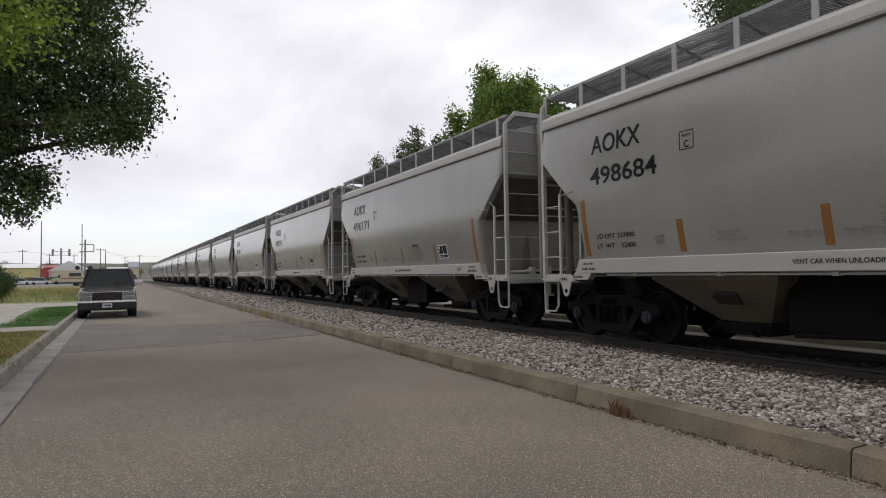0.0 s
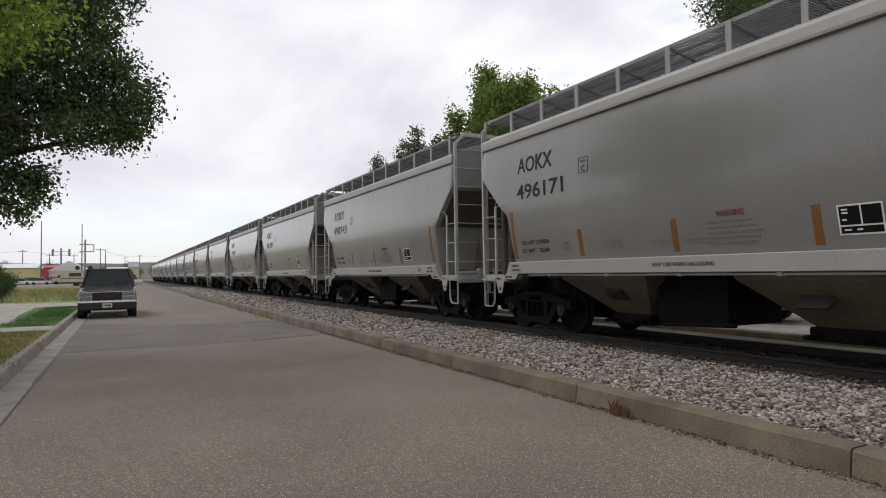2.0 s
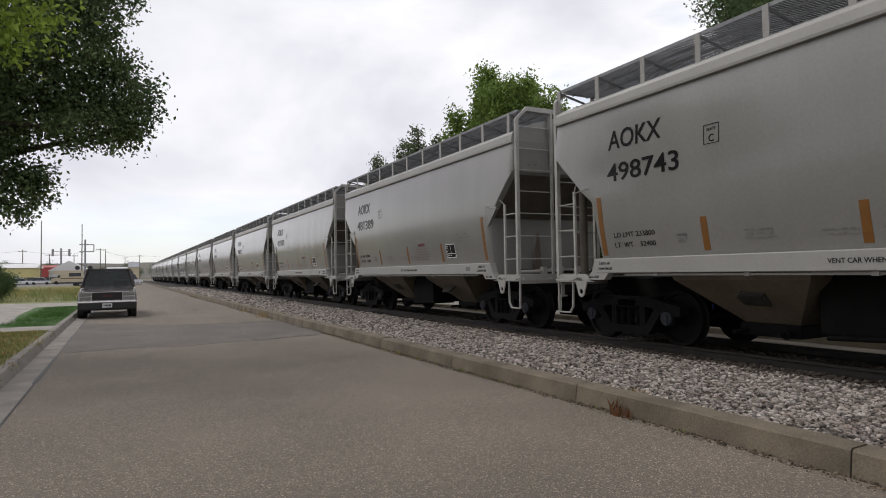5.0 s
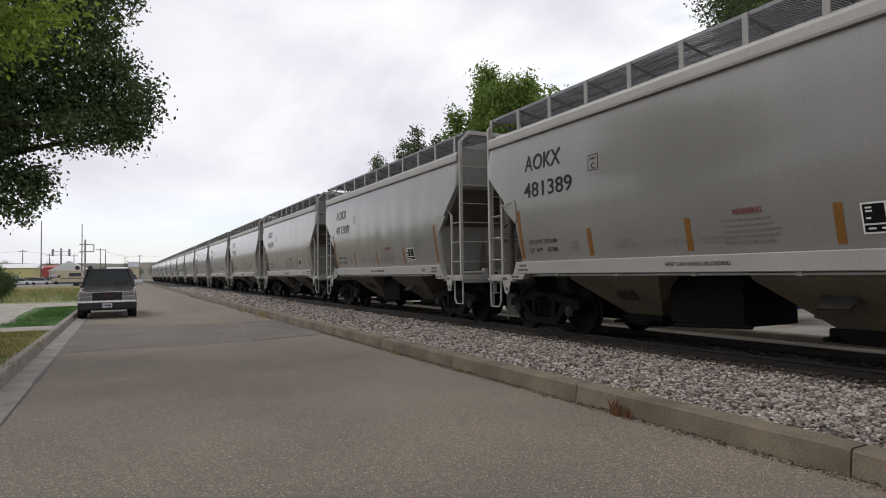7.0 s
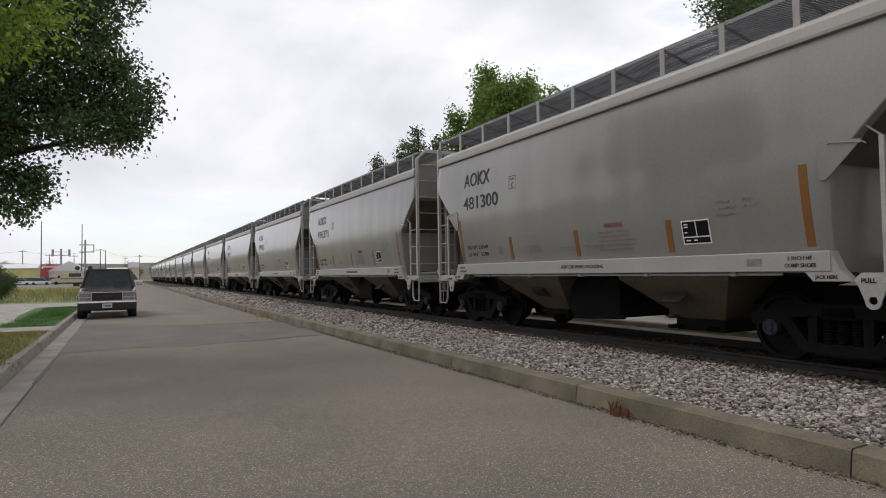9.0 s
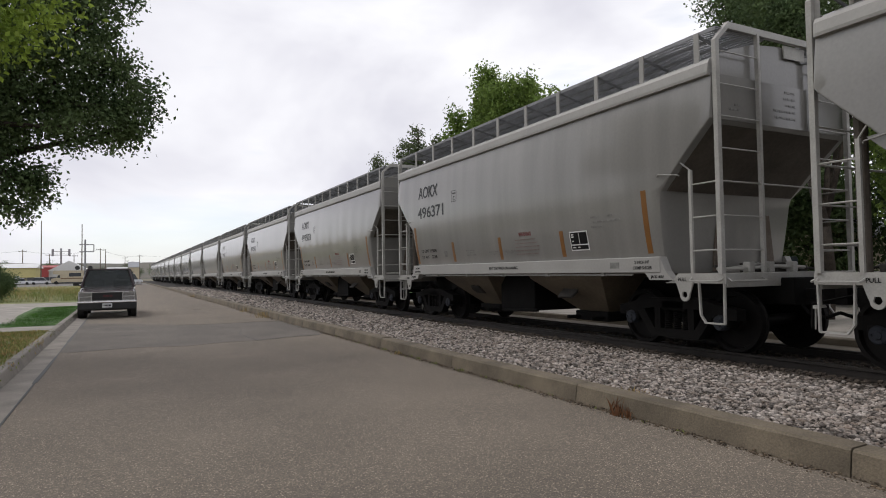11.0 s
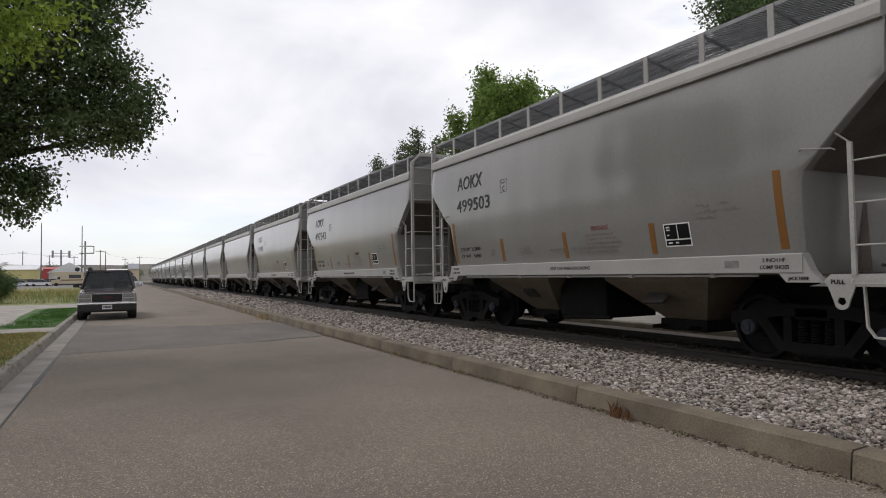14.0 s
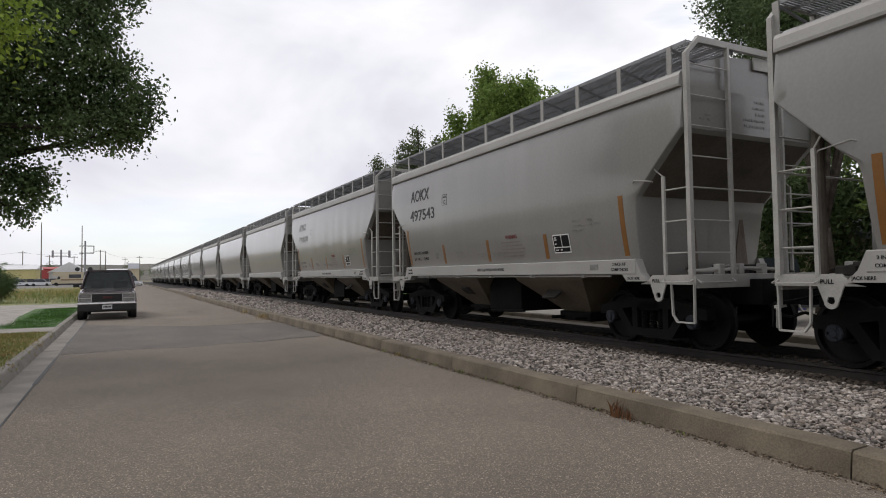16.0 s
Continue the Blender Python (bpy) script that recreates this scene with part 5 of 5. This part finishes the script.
    for x in (-0.42, 0.42):
        box(bm, x - 0.26, x + 0.26, 2.75, 2.95, 0.95, 1.42, 0.06)
        box(bm, x - 0.13, x + 0.13, 2.78, 2.88, 1.44, 1.62, 0.04)
    part("seats", bm, M["plastic"], car)
    bm = bmesh.new()
    box(bm, -0.85, 0.85, 1.5, 1.85, 1.0, 1.16, 0.04)
    part("dashboard", bm, M["plastic"], car)
    bm = bmesh.new()
    pipe(bm, [(0.40 + 0.19 * math.cos(a), 2.02 - 0.05 * math.sin(a), 1.22 + 0.17 * math.sin(a)) for a in [math.tau * i / 14 for i in range(15)]], 0.014, 5)
    part("steering_wheel", bm, M["plastic"], car)
    bm = bmesh.new()
    box(bm, -0.12, 0.12, 1.90, 1.94, 1.66, 1.73, 0.01)
    part("rear_mirror", bm, M["plastic"], car)
    # front
    bm = bmesh.new()
    box(bm, -0.50, 0.50, 0.055, 0.12, 0.655, 0.96)
    for i in range(5):
        box(bm, -0.49, 0.49, 0.04, 0.06, 0.69 + i * 0.055, 0.705 + i * 0.055)
    part("grille", bm, M["plastic"], car)
    bm = bmesh.new()
    for z in (0.645, 0.965):
        box(bm, -0.93, 0.93, 0.03, 0.11, z - 0.016, z + 0.016, 0.006)
    for x in (-0.505, 0.505, -0.925, 0.925):
        box(bm, x - 0.014, x + 0.014, 0.032, 0.11, 0.64, 0.97, 0.005)
    part("grille_surround", bm, M["chrome"], car)
    bm = bmesh.new()
    for i, x in enumerate((-0.14, -0.03, 0.08)):
        box(bm, x, x + 0.085, 0.026, 0.042, 0.78, 0.86, 0.008)
    part("badge", bm, M["red_mark"], car, "red badge on the grille")
    for s in (-1, 1):
        for z0, z1 in ((0.82, 0.94), (0.67, 0.79)):
            bm = bmesh.new()
            box(bm, min(s * 0.53, s * 0.90), max(s * 0.53, s * 0.90), 0.045, 0.11, z0, z1, 0.012)
            part("headlight", bm, M["lamp_glass"], car)
        bm = bmesh.new()
        box(bm, min(s * 0.52, s * 0.91), max(s * 0.52, s * 0.91), 0.06, 0.10, 0.655, 0.955)
        part("lamp_housing", bm, M["fascia"], car)
    bm = bmesh.new()
    prism(bm, [(-0.11, 0.57), (-0.12, 0.60), (-0.08, 0.635), (0.1, 0.635), (0.1, 0.57)], "x", -0.97, 0.97)
    part("bumper", bm, M["chrome"], car, "worn chrome front bumper")
    bm = bmesh.new()
    prism(bm, [(-0.09, 0.30), (-0.12, 0.36), (-0.125, 0.57), (0.1, 0.57), (0.1, 0.30)], "x", -0.95, 0.95)
    part("air_dam", bm, M["plastic"], car)
    bm = bmesh.new()
    box(bm, -0.16, 0.16, -0.14, -0.128, 0.40, 0.56)
    pl = part("number_plate", bm, M["plate_white"], car)
    bm = bmesh.new()
    for i in range(6):
        box(bm, -0.12 + i * 0.042, -0.09 + i * 0.042, -0.144, -0.139, 0.45, 0.51)
    tagged(part("plate_marks", bm, M["ink"], pl), kind="stuff")
    ty, rim = wheel_meshes(0.37, 0.24)
    for x in (-0.80, 0.80):
        for y in (0.95, 4.3):
            w = part("wheel", None, None, car, "", pose(x, y, 0.37))
            part("tyre", ty, None, w)
            part("rim", rim, None, w)
    for s in (-1, 1):
        bm = bmesh.new()
        box(bm, s * 1.10 - 0.10, s * 1.10 + 0.10, 1.68, 1.80, 1.20, 1.34, 0.02)
        rod(bm, (s * 0.92, 1.74, 1.20), (s * 1.06, 1.74, 1.22), 0.02, 6)
        part("door_mirror", bm, M["chrome"] if s > 0 else M["plastic"], car)
    return car


pickup()


def saloon(name, label, category, at, length, paint, hood=0.9, high=1.45):
    """A small car along x seen from the side."""
    car = thing(name, label, category, at)
    h = length / 2
    bm = bmesh.new()
    prism(bm, [(-h, 0.3), (-h, 0.75), (-h + 0.2, 0.9), (h - 0.3, 0.9), (h, 0.7), (h, 0.3)], "y", -0.85, 0.85)
    part("body", bm, paint, car)
    bm = bmesh.new()
    loft(bm, [[(-h + 0.6, -0.8, 0.9), (h - hood, -0.8, 0.9), (h - hood, 0.8, 0.9), (-h + 0.6, 0.8, 0.9)], [(-h + 1.0, -0.65, high), (h - hood - 0.7, -0.65, high), (h - hood - 0.7, 0.65, high), (-h + 1.0, 0.65, high)]])
    part("cabin", bm, M["dark_glass"], car)
    bm = bmesh.new()
    box(bm, -h + 0.98, h - hood - 0.68, -0.67, 0.67, high - 0.01, high + 0.05, 0.02)
    part("roof", bm, paint, car)
    ty, rim = wheel_meshes(0.32, 0.2)
    for x in (-h + 0.8, h - 0.85):
        for y in (-0.76, 0.76):
            w = part("wheel", None, None, car, "", pose(x, y, 0.32, 0, 0, 90))
            part("tyre", ty, None, w)
            part("rim", rim, None, w)
    return car


saloon("parked_car", "white hatchback parked across the street", "car", pose(-16.3, 168, 0.02), 4.2, M["white_paint"], high=1.6)
saloon("parked_car", "pale blue saloon parked across the street", "car", pose(-20.4, 170, 0.02), 4.4, M["white_paint"])
saloon("parked_car", "white van at the crossing beyond the pickup", "car", pose(1.6, 150, 0.02), 5.0, M["white_paint"], high=2.1)


def camper():
    car = thing("camper_van", "tan and brown motorhome parked across the street", "motorhome", pose(-10.4, 166, 0.02))
    bm = bmesh.new()
    prism(bm, [(-1.8, 0.5), (3.6, 0.5), (3.6, 3.1), (-3.0, 3.15), (-3.4, 2.9), (-3.3, 2.35), (-1.8, 2.2)], "y", -1.15, 1.15)
    part("body", bm, M["tan_paint"], car)
    bm = bmesh.new()
    prism(bm, [(-3.7, 0.45), (-1.8, 0.45), (-1.8, 2.2), (-2.3, 2.2), (-2.75, 1.45), (-3.7, 1.3)], "y", -0.95, 0.95)
    part("cab", bm, M["tan_paint"], car)
    bm = bmesh.new()
    prism(bm, [(-2.6, 1.5), (-1.95, 1.5), (-1.95, 2.1), (-2.25, 2.1)], "y", -0.97, -0.955)
    part("cab_window", bm, M["dark_glass"], car)
    for x0, x1 in ((-0.2, 2.2), (2.7, 3.3)):
        bm = bmesh.new()
        box(bm, x0, x1, -1.165, -1.152, 1.75, 2.55)
        part("window", bm, M["dark_glass"], car)
    bm = bmesh.new()
    box(bm, -1.8, 3.6, -1.16, -1.151, 1.2, 1.45)
    part("stripe", bm, M["brown_paint"], car, "brown side stripe")
    ty, rim = wheel_meshes(0.38, 0.25)
    for x in (-2.7, 1.9):
        for y in (-0.9, 0.9):
            w = part("wheel", None, None, car, "", pose(x, y, 0.38, 0, 0, 90))
            part("tyre", ty, None, w)
            part("rim", rim, None, w)


camper()


def jeep():
    """Blue off-roader along y, its tail towards -y."""
    car = thing("off_roader", "blue off-road car with black flares parked beyond the track", "car", pose(15.1, 11.9, 0.10))
    bm = bmesh.new()
    prism(bm, [(-1.75, 0.32), (-1.75, 1.0), (1.0, 1.05), (1.9, 0.98), (1.9, 0.32)], "x", -0.83, 0.80)
    part("body", bm, M["blue_paint"], car)
    bm = bmesh.new()
    prism(bm, [(-1.7, 1.0), (-1.6, 1.7), (0.4, 1.7), (0.75, 1.05)], "x", -0.72, 0.72)
    part("cabin", bm, M["dark_glass"], car)
    bm = bmesh.new()
    box(bm, -0.85, 0.85, -2.05, -1.75, 0.42, 0.62, 0.03)
    box(bm, -0.85, 0.85, 1.9, 2.1, 0.42, 0.62, 0.03)
    part("bumper", bm, M["plastic"], car)
    for y in (-0.98, 1.25):
        for s in (-1, 1):
            bm = bmesh.new()
            prism(bm, [(y - 0.5, 0.5), (y - 0.3, 0.85), (y + 0.3, 0.85), (y + 0.5, 0.5)], "x", s * 0.87 - 0.07, s * 0.87 + 0.07)
            part("flare", bm, M["plastic"], car)
    ty, rim = wheel_meshes(0.37, 0.24)
    for x in (-0.80, 0.80):
        for y in (-0.98, 1.25):
            w = part("wheel", None, None, car, "", pose(x, y, 0.37))
            part("tyre", ty, None, w)
            part("rim", rim, None, w)
    bm = bmesh.new()
    box(bm, -0.87, -0.855, -1.86, -1.66, 0.50, 0.57)
    part("side_marker", bm, M["plate_white"], car)


# ================= beyond the track =================
kerb("kerb_far", 12.2, 12.45, -4, 60, 3.05, 0.13, "tan concrete kerb beyond the track", 0.03)
flat("dirt_strip", 10.75, 12.2, -12, 200, 0.0, M["dirt"], "bare tan dirt strip beyond the track", "dirt", thick=0.1)
flat("far_street", 12.45, 60, -12, 14, 0.09, M["concrete"], "pale concrete side street beyond the track", "street", thick=0.1)
flat("side_street", 12.45, 16.4, 14, 60, 0.09, M["concrete"], "pale concrete side street along the track", "street", thick=0.1)
flat("far_lawn", 16.4, 60, 14, 60, 0.10, M["grass"], "green lawn beyond the side street", "lawn", thick=0.1)
jeep()


def shed():
    h = thing("garden_shed", "tan horizontal-sided shed among the garden trees", "shed", pose(24, 13.2, 0.1, 0, 0, 0))
    bm = bmesh.new()
    prism(bm, [(0, 0), (5, 0), (5, 2.6), (2.5, 4.0), (0, 2.6)], "x", 0.05, 3.0)
    part("wall", bm, M["siding"], h)
    for i in range(16):
        z = 0.1 + i * 0.16
        bm = bmesh.new()
        prism(bm, [(0.0, z), (0.05, z), (0.05, z + 0.15), (0.03, z + 0.15)], "y", 0, 5)
        part("siding_board", bm, M["siding"], h)
    bm = bmesh.new()
    for s in (0, 1):
        pts = [(-0.3, 2.45), (2.5, 4.02), (2.5, 4.16), (-0.3, 2.6)] if s == 0 else [(5.3, 2.45), (2.5, 4.02), (2.5, 4.16), (5.3, 2.6)]
        prism(bm, pts, "x", -0.25, 3.2)
    part("roof", bm, M["grey_wall"], h)


shed()


# ================= far side of the cross street =================
def hall(name, label, x0, x1, y0, y1, wall_h, ridge, wall_m, roof_m, along="x", openings=()):
    h = thing(name, label, "building")
    bm = bmesh.new()
    box(bm, x0, x1, y0, y1, 0, wall_h)
    part("wall", bm, wall_m, h)
    bm = bmesh.new()
    e = 0.4
    if along == "x":
        ym = (y0 + y1) / 2
        prism(bm, [(y0 - e, wall_h - 0.05), (ym, ridge), (y1 + e, wall_h - 0.05), (ym, wall_h - 0.05)], "x", x0 - e, x1 + e)
    else:
        xm = (x0 + x1) / 2
        prism(bm, [(x0 - e, wall_h), (xm, ridge), (x1 + e, wall_h)], "y", y0 - e, y1 + e)
    part("roof", bm, roof_m, h)
    for ox0, ox1, oz0, oz1, m_ in openings:
        bm = bmesh.new()
        box(bm, ox0, ox1, y0 - 0.06, y0 - 0.004, oz0, oz1)
        part("door", bm, m_, h)
    return h


hall("yellow_warehouse", "long yellow metal warehouse with a white roof", -62, -19.6, 190, 204, 4.2, 5.4, M["yellow_wall"], M["white_roof"], "x", [(-30, -27, 0, 3, M["white_wall"]), (-24, -23, 0, 2.1, M["white_wall"])])
hall("red_shed", "low red metal building", -21.5, -13, 212, 222, 4.6, 5.2, M["red_wall"], M["red_wall"], "x", [(-18, -16, 0, 2.6, M["grey_wall"])])
hall("white_hall", "white metal hall with a low gable", -17.6, -8.0, 200, 214, 3.4, 6.2, M["white_wall"], M["white_roof"], "y", [(-15, -12, 0, 2.8, M["grey_wall"])])
hall("grey_store", "grey flat building beyond the crossing", -4, 1.5, 235, 245, 4.4, 4.8, M["grey_wall"], M["white_roof"], "x", [(-3, -1.6, 0, 2.4, M["white_wall"])])
hall("brown_house", "small house on the low rise", 3.2, 7.5, 330, 340, 6.0, 8.6, M["tan_paint"], M["grey_wall"], "x", [(4, 5, 2.5, 4, M["dark_glass"])])
bm = bmesh.new()
for i in range(26):
    x = -40 + i * 1.6
    box(bm, x, x + 1.55, 184, 184.06, 0.0, 1.7)
tagged(part("yard_fence", bm, M["fence"]), "dark slatted yard fence before the warehouses", "fence", kind="structure")


def pole(x, y, h, arms, label="tall weathered wooden utility pole"):
    p = thing("utility_pole", label, "utility pole", pose(x, y, 0), group="utility poles")
    bm = bmesh.new()
    rod(bm, (0, 0, 0), (0, 0, h), 0.16, 8, 0.10)
    part("mast", bm, M["pole_wood"], p)
    for z in arms:
        bm = bmesh.new()
        box(bm, -1.1, 1.1, -0.06, 0.06, z - 0.06, z + 0.06)
        part("crossarm", bm, M["pole_wood"], p)
        for k in (-1.0, -0.4, 0.4, 1.0):
            bm = bmesh.new()
            rod(bm, (k, 0, z + 0.06), (k, 0, z + 0.28), 0.05, 6)
            part("insulator", bm, M["steel_grey"], p)


pole(-18.4, 190, 16.2, ())
pole(-9.4, 192, 15.8, ())
for x, y, h, a in ((-26.5, 225, 10.2, (9.6,)), (-20.5, 235, 9.2, (8.8,)), (-14.0, 240, 9.2, (8.7,)), (-5.7, 215, 10.2, (9.8,)), (-4.6, 230, 10.5, ()), (7, 300, 11, (10.4,)), (1.5, 330, 11, (10.4,))):
    pole(x, y, h, a)
sub = thing("switch_rack", "grey steel switching rack on posts", "electrical rack", pose(-16.6, 225, 0))
for x in (-2.2, 0.0, 2.2):
    bm = bmesh.new()
    box(bm, x - 0.3, x + 0.3, -0.3, 0.3, 8.2, 10.4, 0.1) if x else rod(bm, (x, 0, 0), (x, 0, 10.6), 0.25, 8)
    part("switch_box" if x else "post", bm, M["grey_wall"], sub)
bm = bmesh.new()
for z in (8.5, 9.6):
    box(bm, -2.4, 2.4, -0.1, 0.1, z - 0.08, z + 0.08)
part("rack_beam", bm, M["grey_wall"], sub)
# crossing signal
sig = thing("crossing_signal", "steel crossing signal mast with side lamps", "signal", pose(-6.4, 142, 0.02))
bm = bmesh.new()
rod(bm, (0, 0, 0), (0, 0, 9.0), 0.16, 10)
part("mast", bm, M["steel_grey"], sig)
bm = bmesh.new()
pipe(bm, [(-1.0, 0, 8.0), (1.5, 0, 8.0), (1.5, 0, 6.6), (-1.0, 0, 6.6)], 0.10, 6)
part("arm", bm, M["steel_grey"], sig)
for x in (-1.3, 0.9):
    bm = bmesh.new()
    lathe(bm, [(-0.12, 0.1), (-0.12, 0.42), (0.12, 0.42), (0.12, 0.1)], 14, "y")
    bmesh.ops.translate(bm, verts=bm.verts, vec=(x, -0.2, 3.4))
    part("signal_lamp", bm, M["plastic"], sig)
# wires
for (xa, ya, za), (xb, yb, zb) in (((-60, 225, 9.8), (-26.5, 225, 9.8)), ((-26.5, 225, 9.8), (-5.7, 215, 10.0)), ((-5.7, 215, 10.0), (7, 300, 10.7)), ((7, 300, 10.7), (60, 300, 10.5))):
    bm = bmesh.new()
    pts = [(xa + (xb - xa) * i / 8, ya + (yb - ya) * i / 8, za + (zb - za) * i / 8 - 1.2 * (1 - (i / 4 - 1) ** 2)) for i in range(9)]
    pipe(bm, pts, 0.03, 4)
    tagged(part("overhead_wire", bm, M["plastic"]), "thin dark overhead wire between the poles", "wire", "overhead wires")
# low hills and far woods
bm = bmesh.new()
n = 160
xs = [-1400 + i * 2800 / n for i in range(n + 1)]
hh = [11 + 5 * noise.noise(Vector((x * 0.006, 1.3, 0))) + 1.2 * noise.noise(Vector((x * 0.05, 4.3, 0))) + max(0, -x) * 0.012 for x in xs]
rows_ = [[bm.verts.new((x, y, z)) for x, z in zip(xs, zz)] for y, zz in ((430, [-1] * (n + 1)), (600, hh), (900, [h_ * 1.05 for h_ in hh]), (1100, [-1] * (n + 1)))]
for A_, B_ in zip(rows_, rows_[1:]):
    for i in range(n):
        bm.faces.new((A_[i], A_[i + 1], B_[i + 1], B_[i]))
tagged(part("hills", bm, M["hill"], smooth=True), "low pale dry hills on the horizon", "hills", kind="structure")
far_w = tree("far_woods", "dull green trees along the foot of the hills", (0, 420, 0), 2, 0.3,
             [(-60 + i * 5 + rr.uniform(-2, 2), rr.uniform(-30, 30), 3.5 + rr.uniform(0, 5.5) * (1 if 55 < -60 + i * 5 < 125 or rr.random() < .4 else .4), rr.uniform(2, 4), 2.5, rr.uniform(2, 3)) for i in range(46)], 26000, 0.55, M["leaf_dark"], 0, 77)
tagged(far_w, kind="stuff")


SWAY = ((0.0, -0.05), (0.5, 0.0), (1.5, 0.02), (2.5, 0.04), (3.5, 0.02), (4.5, -0.03), (5.5, 0.05), (7.0, 0.13), (8.0, 0.10), (9.0, 0.08), (10.2, 0.0), (11.5, 0.11), (12.5, -0.06), (13.5, 0.05), (14.5, 0.12), (15.3, 0.0), (16.0, -0.22))


def motions():
    step = 0.5
    for k, car in cars.items():
        walk(car, [(i * step, on_track(k * CAR_L + 4.38 - run(i * step))) for i in range(33)])
    for k in range(0, 9):
        for truck in [o for o in cars[k].children if o.name.startswith("truck")]:
            sign = 1 if abs(truck.rotation_euler.z) < 1 else -1
            for w in [o for o in truck.children if o.name.startswith("wheelset")]:
                y = w.location.y
                walk(w, [(i * 0.1, pose(0, y, 0.457, sign * math.degrees(run(i * 0.1) / 0.457) % 360)) for i in range(161)])
    walk(bough, [(t, pose(d, 0, d * 0.25, 0, -d * 3, 0)) for t, d in SWAY])


motions()
